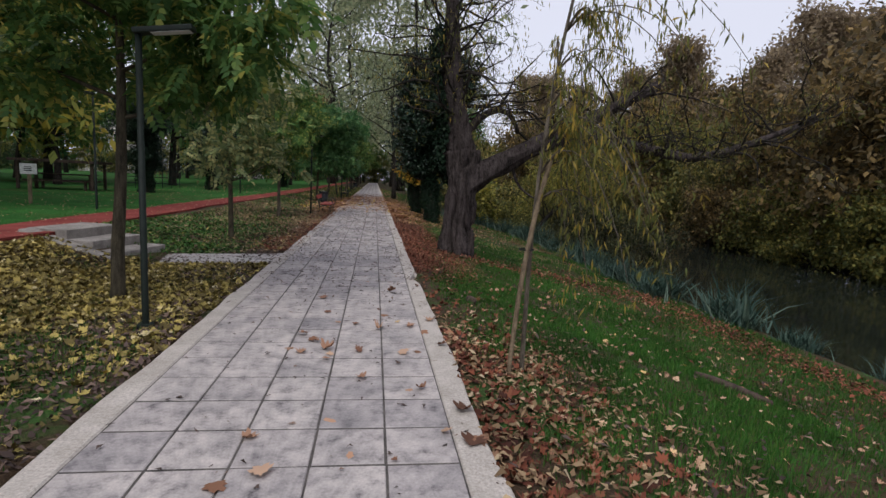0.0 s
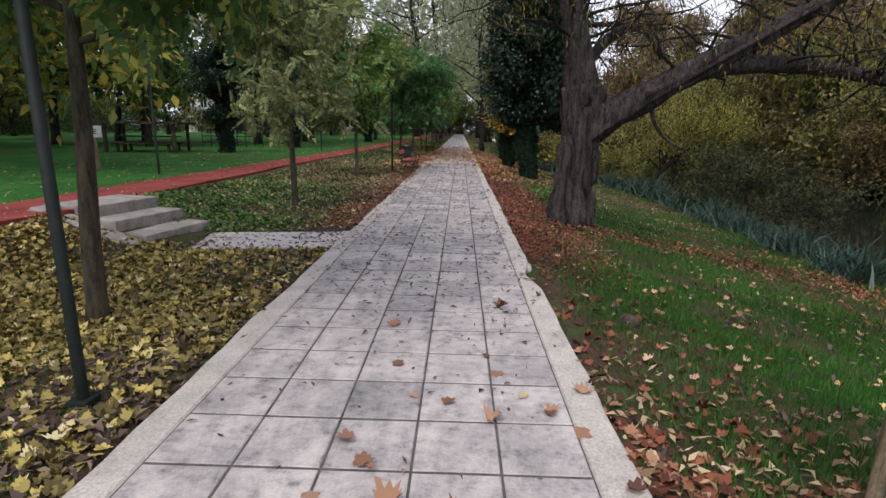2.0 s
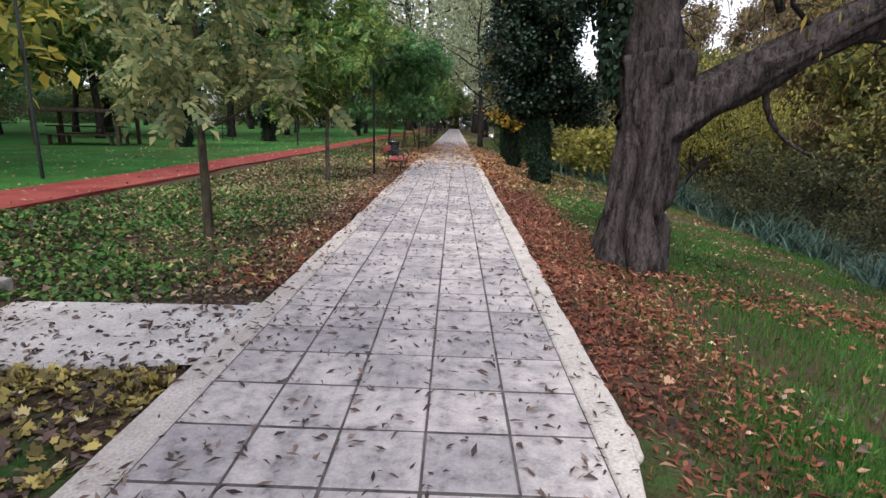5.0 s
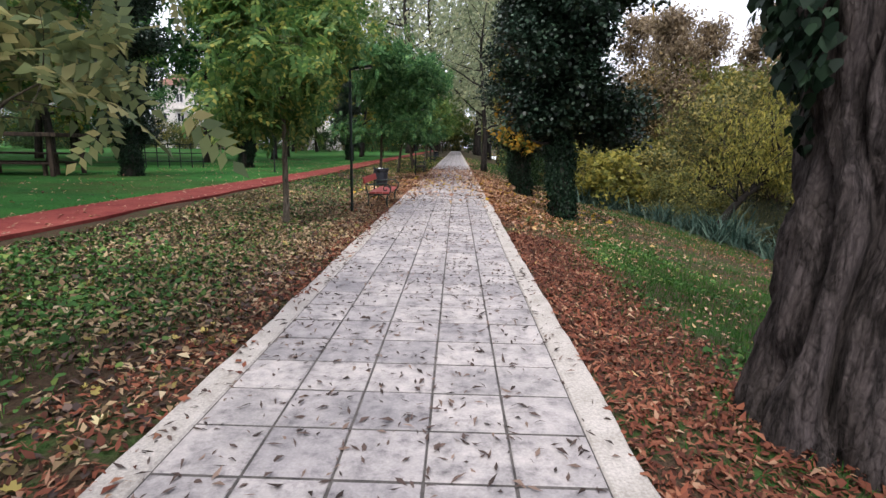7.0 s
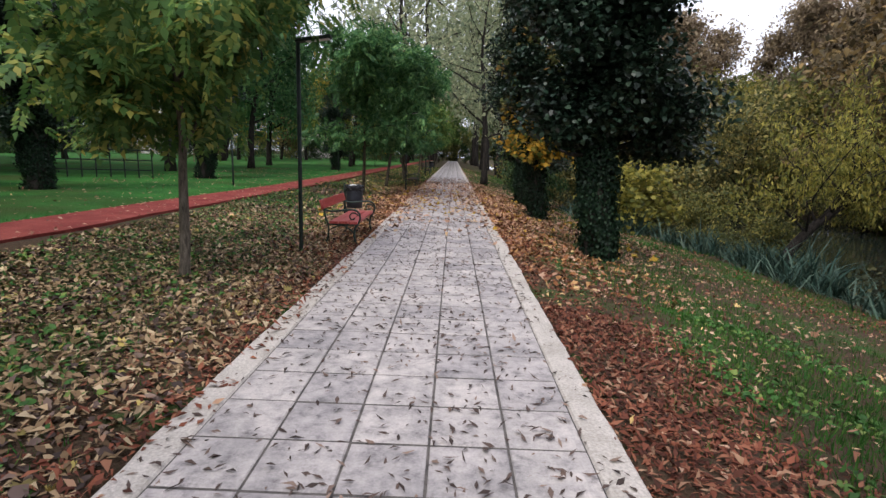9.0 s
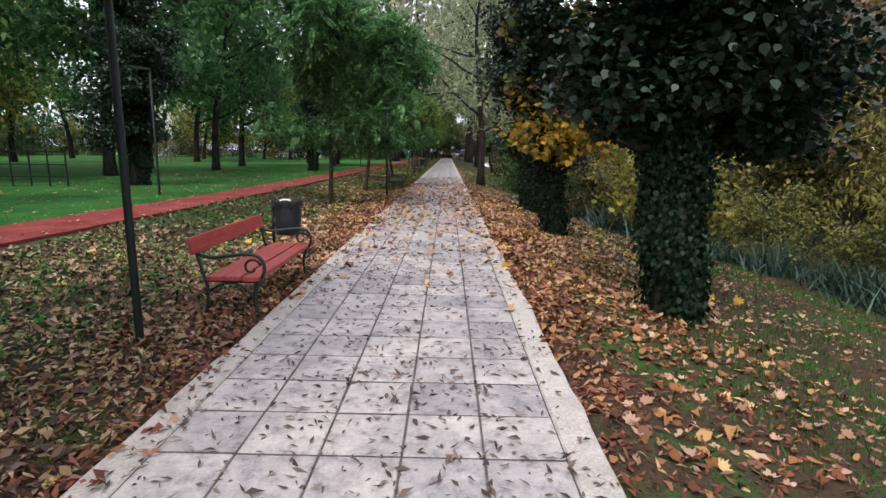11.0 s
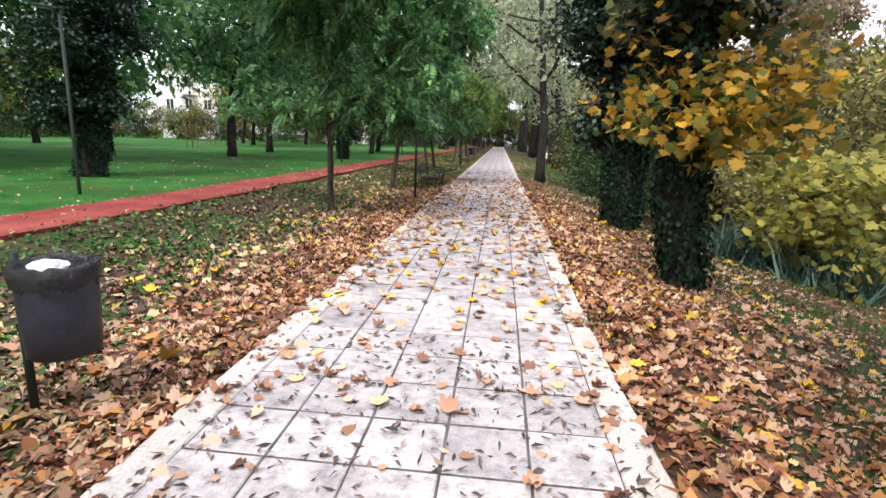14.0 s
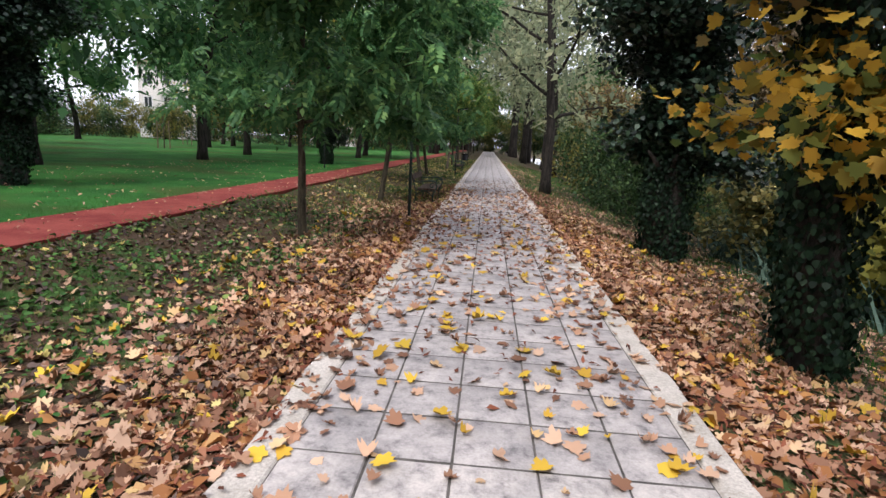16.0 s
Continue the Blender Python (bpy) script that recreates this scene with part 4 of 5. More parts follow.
def leaning_willow():
    """A low willow that leans out over the water from the bank's foot."""
    rng = np.random.default_rng(46)
    t = empty("leaning_willow", 9.1, 25.7, -1.42, 0, "yellow-green willow with a dark trunk leaning over the water", "tree")
    stem = bezier((0, 0, -0.2), (0.15, 0, 0.9), (1.1, -0.1, 1.9), (3.2, -0.1, 3.0), 12)
    bm = bmesh.new()
    tube(bm, stem, [0.15 - 0.008 * i for i in range(13)], 12, 0.1)
    part("trunk", bm, BARK_DARK, t, "", True)
    bm, spots = bmesh.new(), []
    for k in range(30):
        i = int(rng.integers(5, 13))
        a = rng.uniform(0, 6.283)
        pts = limb_path(rng, stem[i], (0.75 * math.cos(a), 0.75 * math.sin(a), rng.uniform(0.5, 1.4)), rng.uniform(1.6, 3.6), 8, 0.13, -0.05)
        tube(bm, pts, [0.035 - 0.0038 * q for q in range(9)], 6)
        for q in range(2, 9):
            for c in range(3):
                tw = limb_path(rng, pts[q], Vector(rng.normal(0, 1, 3)), rng.uniform(0.4, 0.9), 4, 0.2, -0.22)
                tube(bm, tw, [0.009, 0.007, 0.005, 0.004, 0.002], 3, cap=False)
                spots += [tuple(v) for v in tw[1:]]
    part("branch_framework", bm, BARK_DARK, t, "", True)
    spots = np.array(spots)
    spots = spots[spots[:, 2] > 1.8 + 0.3 * np.sin(spots[:, 0] * 2)]
    n = 9500
    at = spots[rng.integers(0, len(spots), n)] + rng.normal(0, 0.12, (n, 3))
    leaves("crown", at, LANCE * np.array((1.7, 1, 1)), 0.15, WILLOW_GOLD, rng, t, -0.9, 0.5)
    return t


bank_s = leaning_willow()
b_maple = put(bush("bank_bush", 84, 1.5, 2.3, STAR, 0.16, WILLOW_GOLD, 2300, "golden-green maple thicket above the reeds"), 7.3, 31.2, 0)
plant(b_maple, 8.9, 34.6, 140, 1.05)


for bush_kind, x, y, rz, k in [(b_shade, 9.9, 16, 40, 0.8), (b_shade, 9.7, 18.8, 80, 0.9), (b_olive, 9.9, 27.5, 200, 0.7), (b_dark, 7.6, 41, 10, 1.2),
                             (b_yellow, 9.0, 36, 60, 0.9), (b_dark, 5.2, 44, 30, 1.2), (b_olive, 5.5, 49, 70, 1.2), (b_dark, 6.5, 56, 20, 1.6), (b_olive, 7, 66, 20, 1.8)]:
    plant(bush_kind, x, y, rz, k)


def reed_clump(seed, n=170):
    rng = np.random.default_rng(seed)
    at = np.stack([rng.normal(0, 0.35, n), rng.normal(0, 0.5, n), np.full(n, -0.05)], -1)
    t = empty("reed_clump", 0, 0, 0, 0, "blue-green clump of arching reeds at the river's edge", "reeds", "reeds along the water")
    yaw = rng.uniform(0, 6.283, n)
    arrays("foliage", placed(BLADE * np.array((1, 1, -1)), at, yaw, rng.normal(1.05, 0.25, n), rng.normal(0, 0.2, n), rng.uniform(0.6, 1.3, n)), 0, REED, t)
    return t


reed = put(reed_clump(91), 8.6, 9.0, 0)
rng0 = np.random.default_rng(8)
for i in range(34):
    y = 6.0 + i * 0.95 + rng0.uniform(-0.4, 0.4)
    x = 8.7 + 0.45 * math.sin(y * 0.35) + rng0.uniform(-0.4, 0.4) - 2.6 * min(1, max(0, (y - 27) / 5))
    plant(reed, x, y, rng0.uniform(0, 360), rng0.uniform(0.6, 1.2) * (0.55 if y < 11 else 1.0))


# ---- street furniture ----
def lamp_post(h):
    t = empty("lamp_post", 0, 0, 0, 0, "slim dark green lamp post with a flat cantilever head", "lamp post", "lamp posts of the park")
    bm = bmesh.new()
    tube(bm, [(0, 0, -0.2), (0, 0, 0.02), (0, 0, h)], [0.031, 0.031, 0.028], 14)
    part("post", bm, POLE_PAINT, t, "", True)
    bm = bmesh.new()
    box(bm, -0.06, 0.06, -0.06, 0.06, 0.0, 0.05, 0.012)
    part("base_plate", bm, POLE_PAINT, t)
    bm = bmesh.new()
    m = Matrix.Rotation(radians(-8), 4, "Y")
    box(bm, -0.03, 0.48, -0.07, 0.07, -0.02, 0.03, 0.012, Matrix.Translation((0, 0, h)) @ m)
    head = part("head", bm, POLE_PAINT, t)
    bm = bmesh.new()
    box(bm, 0.12, 0.45, -0.055, 0.055, -0.026, -0.021, 0, Matrix.Translation((0, 0, h)) @ m)
    part("diffuser", bm, LENS, head, "pale flat lamp diffuser")
    return t


lamp = put(lamp_post(3.1), -1.98, 19.5, 0, 1.0, -0.14)
put(lamp_post(2.72), -1.64, 3.75, 0)
for x, y, rz in ((-1.65, 33.1, 0), (-1.65, 48, 0), (-1.65, 63, 0), (-6.95, 13.7, 180), (-6.95, 28.8, 180), (-6.7, 43.4, 180), (-6.7, 58, 180)):
    plant(lamp, x, y, rz)


def bench(wood, label):
    """A park bench of red boards on scrolled cast-iron ends. It faces +x; its length runs along y."""
    t = empty("park_bench", 0, 0, 0, 0, label, "bench", "benches along the path")
    for x0, z0, tilt in ((-0.20, 0.40, 3), (-0.045, 0.405, 0), (0.11, 0.40, -3)):
        bm = bmesh.new()
        box(bm, x0, x0 + 0.14, -0.86, 0.86, z0, z0 + 0.04, 0.008)
        part("seat_board", bm, wood, t)
    bm = bmesh.new()
    box(bm, -0.018, 0.018, -0.86, 0.86, -0.075, 0.075, 0.01, Matrix.Translation((-0.325, 0, 0.70)) @ Matrix.Rotation(radians(-14), 4, "Y"))
    part("back_board", bm, wood, t)
    for y in (-0.78, 0.78):
        e = empty("bench_end", 0, y, 0)
        e.parent = t
        bm = bmesh.new()
        tube(bm, bezier((0.24, 0, 0.0), (0.2, 0, 0.12), (0.14, 0, 0.26), (0.25, 0, 0.41), 8), [0.02, 0.017, 0.016, 0.016, 0.017, 0.018, 0.018, 0.018, 0.018], 8)
        part("front_leg", bm, IRON, e, "", True)
        bm = bmesh.new()
        tube(bm, bezier((-0.30, 0, 0.0), (-0.22, 0, 0.16), (-0.2, 0, 0.34), (-0.27, 0, 0.46), 8) + bezier((-0.27, 0, 0.48), (-0.3, 0, 0.6), (-0.32, 0, 0.7), (-0.37, 0, 0.8), 5), [0.015] * 15, 8)
        part("back_leg", bm, IRON, e, "", True)
        bm = bmesh.new()
        tube(bm, [(-0.26, 0, 0.385), (0, 0, 0.378), (0.26, 0, 0.385)], [0.014] * 3, 8)
        tube(bm, bezier((-0.2, 0, 0.3), (0, 0, 0.42), (0.05, 0, 0.36), (0.17, 0, 0.26), 8), [0.012] * 9, 7)
        part("seat_rail", bm, IRON, e, "", True)
        bm = bmesh.new()
        arm = bezier((-0.3, 0, 0.62), (-0.15, 0, 0.55), (0.05, 0, 0.65), (0.2, 0, 0.62), 8) + bezier((0.24, 0, 0.60), (0.30, 0, 0.55), (0.29, 0, 0.46), (0.25, 0, 0.41), 6)
        tube(bm, arm, [0.016] * len(arm), 9)
        curl = [(0.17 + r * math.cos(a), 0, 0.505 + r * math.sin(a)) for a, r in ((0.3 + 0.45 * i, 0.085 - 0.0048 * i) for i in range(14))]
        tube(bm, curl, [0.012] * 14, 7)
        part("scrolled_arm", bm, IRON, e, "", True)
        bm = bmesh.new()
        curl = [(0.225 + r * math.cos(a), 0, 0.31 + r * math.sin(a)) for a, r in ((0.45 * i, 0.05 - 0.0022 * i) for i in range(15))]
        tube(bm, curl, [0.009] * 15, 6)
        part("scroll", bm, IRON, e, "", True)
    return t


put(bench(RED_PAINT, "red painted wooden park bench with scrolled dark green iron ends"), -1.48, 20.88, 0, 1.0, -0.09)
bench_b = put(bench(DARK_WOOD, "dark weathered wooden park bench with scrolled iron ends"), -1.62, 36.3, 0, 1.0, -0.09)
plant(bench_b, -1.68, 51.3, 0, 1.0, -0.07)


def litter_bin():
    t = empty("litter_bin", 0, 0, 0, 0, "charcoal cylindrical litter bin with a black liner on a post", "litter bin", "bins along the path")
    bm = bmesh.new()
    h, n = 0.42, 28
    prof = [(0.0, 0.30), (0.148, 0.30), (0.155, 0.305), (0.165, 0.5), (0.17, 0.72), (0.17, 0.735), (0.16, 0.735), (0.155, 0.5), (0.15, 0.33), (0.0, 0.33)]
    rings = [[bm.verts.new((r * math.cos(6.2832 * k / n), r * math.sin(6.2832 * k / n), z)) for k in range(n)] for r, z in prof[1:-1]]
    for a, b in zip(rings, rings[1:]):
        for k in range(n):
            bm.faces.new((a[k], a[(k + 1) % n], b[(k + 1) % n], b[k]))
    bm.faces.new(rings[0][::-1])
    bm.faces.new(rings[-1])
    part("drum", bm, BIN_GREY, t, "", True)
    bm = bmesh.new()
    rng = np.random.default_rng(3)
    cr = rng.normal(0, 1, 64)
    rings = []
    for r, z, w in ((0.172, 0.64, 0.012), (0.181, 0.69, 0.008), (0.184, 0.735, 0.006), (0.172, 0.748, 0.005), (0.155, 0.735, 0.006), (0.14, 0.66, 0.01)):
        rings.append([bm.verts.new(((r + 0.003 * cr[k % 64]) * math.cos(6.2832 * k / 40), (r + 0.003 * cr[k % 64]) * math.sin(6.2832 * k / 40), z + w * cr[(k * 7) % 64])) for k in range(40)])
    for a, b in zip(rings, rings[1:]):
        for k in range(40):
            bm.faces.new((a[k], a[(k + 1) % 40], b[(k + 1) % 40], b[k]))
    part("liner", bm, BIN_BAG, t, "black plastic bin liner folded over the rim", True)
    bm = bmesh.new()
    bmesh.ops.create_icosphere(bm, subdivisions=3, radius=0.1)
    for v in bm.verts:
        v.co = v.co * (1 + 0.25 * noise.noise(v.co * 18))
        v.co = Vector((v.co.x * 0.9 - 0.03, v.co.y * 0.7, 0.715 + v.co.z * 0.4))
    part("rubbish", bm, PAPER, t, "crumpled white paper")
    bm = bmesh.new()
    tube(bm, [(-0.19, -0.02, -0.2), (-0.19, -0.02, 0.78)], [0.02, 0.02], 10)
    part("post", bm, POLE_PAINT, t, "", True)
    bm = bmesh.new()
    box(bm, -0.2, -0.15, -0.05, 0.01, 0.62, 0.66, 0.004)
    part("bracket", bm, POLE_PAINT, t)
    bm = bmesh.new()
    box(bm, -0.2, -0.15, -0.05, 0.01, 0.4, 0.44, 0.004)
    part("bracket", bm, POLE_PAINT, t)
    return t


bin_a = put(litter_bin(), -1.79, 22.73, 0, 1.06, -0.02)
plant(bin_a, -1.85, 62.2, 0, 1.06, -0.05)


# ---- far things ----
def house(x, y, w, d, floors, label, rz=0):
    t = empty("house", x, y, 0.2, rz, label, "house")
    hgt = floors * 3.0 + 0.8
    bm = bmesh.new()
    box(bm, -w / 2, w / 2, 0, d, -0.3, hgt)
    part("wall", bm, PLASTER, t)
    bm = bmesh.new()
    a = [bm.verts.new(p) for p in ((-w / 2 - 0.4, -0.4, hgt), (w / 2 + 0.4, -0.4, hgt), (w / 2 + 0.4, d + 0.4, hgt), (-w / 2 - 0.4, d + 0.4, hgt), (-w / 2 + 2, d / 2, hgt + 2.4), (w / 2 - 2, d / 2, hgt + 2.4))]
    for f in ((0, 1, 5, 4), (1, 2, 5), (2, 3, 4, 5), (3, 0, 4), (3, 2, 1, 0)):
        bm.faces.new([a[i] for i in f])
    part("roof", bm, ROOF, t)
    n = int(w // 2.6)
    for fl in range(floors):
        for i in range(n):
            cx, z = -w / 2 + (i + 0.5) * w / n, 1.1 + fl * 3.0
            bm = bmesh.new()
            for x0, x1, z0, z1 in ((-0.62, -0.52, 0, 1.5), (0.52, 0.62, 0, 1.5), (-0.52, 0.52, 1.4, 1.5), (-0.52, 0.52, 0, 0.08), (-0.03, 0.03, 0.08, 1.4)):
                box(bm, cx + x0, cx + x1, -0.07, 0.02, z + z0, z + z1)
            wdw = part("window", bm, PAPER, t)
            bm = bmesh.new()
            box(bm, cx - 0.52, cx + 0.52, -0.03, -0.01, z + 0.08, z + 1.4)
            part("pane", bm, PANE, wdw)
            if fl and i % 2 == 1:
                bm = bmesh.new()
                box(bm, cx - 1.1, cx + 1.1, -1.0, -0.075, z - 0.95, z - 0.8)
                for q in range(12):
                    box(bm, cx - 1.08 + q * 0.194, cx - 1.05 + q * 0.194, -0.98, -0.95, z - 0.8, z + 0.05)
                box(bm, cx - 1.1, cx + 1.1, -1.0, -0.94, z + 0.05, z + 0.1)
                part("balcony", bm, PLASTER, t)
    return t


house(-44, 92, 8.5, 9, 3, "pale plastered three-storey house with balconies beyond the lawn")
house(-25, 104, 8, 8, 2, "pale two-storey house half hidden by trees")
house(-72, 70, 14, 9, 3, "pale plastered house far behind the park trees", 35)
house(-66, 40, 14, 9, 2, "low pale house at the park's edge", 60)


def picnic_shelter():
    t = empty("picnic_shelter", -13.7, 24.6, 0.22, 10, "dark timber picnic shelter with benches on the lawn", "shelter")
    for px in (-1.4, 1.4):
        for py in (-0.9, 0.9):
            bm = bmesh.new()
            box(bm, px - 0.06, px + 0.06, py - 0.06, py + 0.06, -0.1, 1.25, 0.01)
            part("post", bm, DARK_WOOD, t)
    bm = bmesh.new()
    box(bm, -1.7, 1.7, -1.1, 1.1, 1.25, 1.37, 0.015)
    part("roof", bm, DARK_WOOD, t)
    for py, z, w in ((-0.65, 0.45, 0.3), (0.65, 0.45, 0.3), (0, 0.75, 0.7)):
        bm = bmesh.new()
        box(bm, -1.3, 1.3, py - w / 2, py + w / 2, z - 0.05, z, 0.01)
        box(bm, -1.1, -1.0, py - 0.05, py + 0.05, -0.05, z - 0.05)
        box(bm, 1.0, 1.1, py - 0.05, py + 0.05, -0.05, z - 0.05)
        part("table" if z > 0.6 else "seat", bm, DARK_WOOD, t)


picnic_shelter()


def notice_board():
    t = empty("notice_board", -9.3, 14.9, 0.33, 15, "small white notice board on a pale wooden post", "sign")
    bm = bmesh.new()
    box(bm, -0.04, 0.04, -0.04, 0.04, -0.1, 1.0, 0.006)
    part("post", bm, STAKE, t)
    bm = bmesh.new()
    box(bm, -0.2, 0.2, -0.065, -0.042, 0.78, 1.08, 0.004)
    board = part("board", bm, PAPER, t)
    for z in (0.88, 0.93, 0.98):
        bm = bmesh.new()
        box(bm, -0.1, 0.08, -0.069, -0.0655, z - 0.012, z + 0.012)
        part("lettering", bm, BIN_BAG, board)


notice_board()


def rail_fence():
    t = empty("rail_fence", -12.4, 30.5, 0.22, 20, "dark metal rail fence on the far lawn", "fence")
    for i in range(8):
        bm = bmesh.new()
        box(bm, -1.6 + i * 0.45, -1.56 + i * 0.45, -0.02, 0.02, -0.1, 1.1, 0.004)
        part("post", bm, POLE_PAINT, t)
    for z in (0.3, 0.65, 1.02):
        bm = bmesh.new()
        box(bm, -1.6, 1.6, -0.045, -0.022, z, z + 0.04, 0.004)
        part("rail", bm, POLE_PAINT, t)


rail_fence()
# low hedge and thicket that close the lawn
rngh = np.random.default_rng(36)
for i in range(40):
    x = -78 + i * 1.75
    plant((b_dark, b_dark, b_olive)[i % 3], x, 84 + rngh.uniform(-3, 3) + max(0, (x + 30) * 0.4), rngh.uniform(0, 360), rngh.uniform(1.1, 1.7), 0.2)
for i in range(34):
    plant((b_dark, b_olive, b_dark)[i % 3], -42 + rngh.uniform(-4, 4) - max(0, i - 20) * 0.8, -5 + i * 2.6, rngh.uniform(0, 360), rngh.uniform(1.3, 2.0), 0.2)

for i in range(26):
    plant((b_dark, b_olive)[i % 2], -26 + i * 2.1, 152 + rngh.uniform(-4, 4), rngh.uniform(0, 360), rngh.uniform(1.6, 2.4), 0.1)


def staked_tree(x, y):
    t = empty("staked_sapling", x, y, on(x, y), 0, "newly planted sapling between pale wooden stakes", "sapling", "staked saplings on the lawn")
    for a in range(3):
        bm = bmesh.new()
        tube(bm, [(0.4 * math.cos(a * 2.1), 0.4 * math.sin(a * 2.1), -0.1), (0.38 * math.cos(a * 2.1), 0.38 * math.sin(a * 2.1), 1.8)], [0.04, 0.035], 7)
        part("stake", bm, STAKE, t)
    bm = bmesh.new()
    tube(bm, [(0.39 * math.cos(a * 2.1), 0.39 * math.sin(a * 2.1), 1.55) for a in range(4)], [0.025] * 4, 5)
    part("rail", bm, STAKE, t)
    bm = bmesh.new()
    tube(bm, [(0, 0, -0.1), (0.02, 0, 1.5), (0, 0.02, 2.9)], [0.03, 0.02, 0.008], 6)
    part("trunk", bm, BARK_YOUNG, t)


staked_tree(-21, 55)
staked_tree(-26, 66)


def stone(x, y, r, squash, seed, label, mat, rz=0.0, name="stone"):
    bm = bmesh.new()
    bmesh.ops.create_icosphere(bm, subdivisions=3, radius=r)
    for v in bm.verts:
        v.co *= 1 + 0.35 * noise.noise(v.co / r * 0.9 + Vector((seed, 0, 0))) + 0.08 * noise.noise(v.co / r * 4)
        v.co = Vector((v.co.x * squash[0], v.co.y * squash[1], v.co.z * squash[2]))
    ob = part(name, bm, mat, None, "", True)
    ob.matrix_basis = pose(x, y, on(x, y) + r * squash[2] * 0.25, 0, 0, rz)
    return tagged(ob, label, "stone")


stone(1.84, 5.43, 0.085, (1.1, 0.9, 0.75), 2.0, "rough brown stone lying in the turf by the kerb", DARK_WOOD)
stone(1.14, 7.05, 0.13, (0.75, 1.5, 0.5), 5.0, "broken lump of pale concrete at the damaged kerb", CURB, 12, "concrete_lump")


def fallen_log():
    x, y = 4.25, 3.95
    t = empty("fallen_log", x, y, on(x, y), 0, "short grey log lying in the grass of the bank", "log")
    bm = bmesh.new()
    pts = [Vector((0.12 * q, -0.1 * q + 0.02 * math.sin(q), 0)) for q in range(6)]
    pts = [Vector((p.x, p.y, on(x + p.x, y + p.y) - on(x, y) + 0.02)) for p in pts]
    tube(bm, pts, [0.04, 0.055, 0.06, 0.058, 0.052, 0.035], 14, 0.12)
    part("trunk", bm, DARK_WOOD, t, "", True)


fallen_log()


# ---- ground cover ----
def scatter(name, n, xr, yr, shape, size, mat, seed, label, keep=None, tilt=0.22, lift=0.012, category="fallen leaves", zfun=None):
    rng = np.random.default_rng(seed)
    x, y = rng.uniform(*xr, n), rng.uniform(*yr, n)
    if keep:
        k = rng.uniform(0, 1, n) < keep(x, y)
        x, y = x[k], y[k]
    n = len(x)
    z = (land(x, y) if zfun is None else zfun(x, y)) + lift + rng.uniform(0, 0.012, n)
    at = np.stack([x, y, z], -1)
    ob = arrays(name, placed(shape, at, rng.uniform(0, 6.283, n), rng.normal(0, tilt, n), rng.normal(0, tilt, n), rng.uniform(0.5, 1.3, n) * size, rng.normal(1.6, 2.2, n), rng.uniform(0.45, 1.1, n)), 0, mat)
    return tagged(ob, label, category, "", "stuff")


def patches(x, y, s=1.0, seed=0.0):
    return 0.5 + 0.5 * np.sin(x * 2.1 * s + 1.7 * np.sin(y * 1.3 * s + seed)) * np.sin(y * 1.7 * s + 1.1 * np.sin(x * 1.9 * s) + seed)


def path_top(x, y):
    return np.zeros_like(x) + 0.0


def soft(v, a, b):
    return np.clip((v - a) / (b - a), 0, 1)


def off_pad(x, y):
    return np.where((x > -3.15) & (y > 7.45) & (y < 8.65), 0.0, 1.0)


scatter("kerb_leaves", 42000, (1.15, 3.2), (6.5, 42), LEAF * np.array((0.75, 1, 1)), 0.074, LITTER_RUST, 101, "rust-brown fallen leaves drifted along the kerb", lambda x, y: (1 - soft(x, 1.45, 2.9)) * (0.45 + 0.55 * patches(x, y)), 0.35)
scatter("kerb_leaves", 17000, (1.15, 2.7), (6.8, 17), LEAF * np.array((0.75, 1, 1)), 0.074, LITTER_RUST, 122, "thick drift of rust-red leaves under the old willow", lambda x, y: (1 - soft(x, 1.9, 2.7)) * soft(y, 6.8, 8.5), 0.35)
scatter("kerb_leaves", 40000, (-2.8, -1.15), (9.0, 42), LEAF * np.array((0.75, 1, 1)), 0.074, LITTER_RUST, 102, "rust-brown fallen leaves drifted along the kerb", lambda x, y: (1 - soft(-x, 1.5, np.where(y < 18, 2.15, 2.7))) * (0.5 + 0.5 * patches(x, y, 1, 2)), 0.35)
scatter("kerb_leaves", 4200, (1.2, 3.0), (0, 6.5), STAR, 0.068, LITTER_RUST, 103, "brown fallen leaves round the sapling's foot", lambda x, y: (1 - soft(x, 1.4, 2.7)) * (0.12 + 0.88 * (1 - soft(y, 2.8, 4.2))) + 0.03, 0.35)
scatter("kerb_leaves", 4200, (1.2, 3.8), (0, 5.0), LEAF, 0.07, LITTER_MID, 136, "mid-brown leaves strewn round the sapling", lambda x, y: (1 - soft(x, 1.5, 3.6)) * (1 - soft(y, 3.2, 4.8)), 0.4, 0.03)
scatter("bank_leaves", 26000, (1.3, 7.5), (0, 42), LEAF, 0.075, LITTER_TAN, 104, "scattered tan leaves on the grassy bank", lambda x, y: (0.25 + 0.75 * soft(y, 8, 12)) * ((0.1 + 0.25 * soft(y, 10, 18)) + 0.4 * (patches(x, y, 0.6, 4) > 0.66)), 0.35)
scatter("bank_leaves", 9000, (4.2, 8.0), (3, 30), LEAF, 0.08, LITTER_RUST, 119, "rust-brown leaves lying above the reeds", lambda x, y: soft(x, 4.4, 6.4) * (patches(x, y, 0.5, 2) > 0.45), 0.35)
scatter("maple_leaves", 17000, (1.1, 5.8), (18, 36), STAR, 0.085, LITTER_TAN, 105, "tan maple leaves covering the bank", lambda x, y: (1 - 0.85 * soft(x, 2.2, 4.6)) * (0.15 + 0.85 * soft(y, 20, 25)), 0.35)
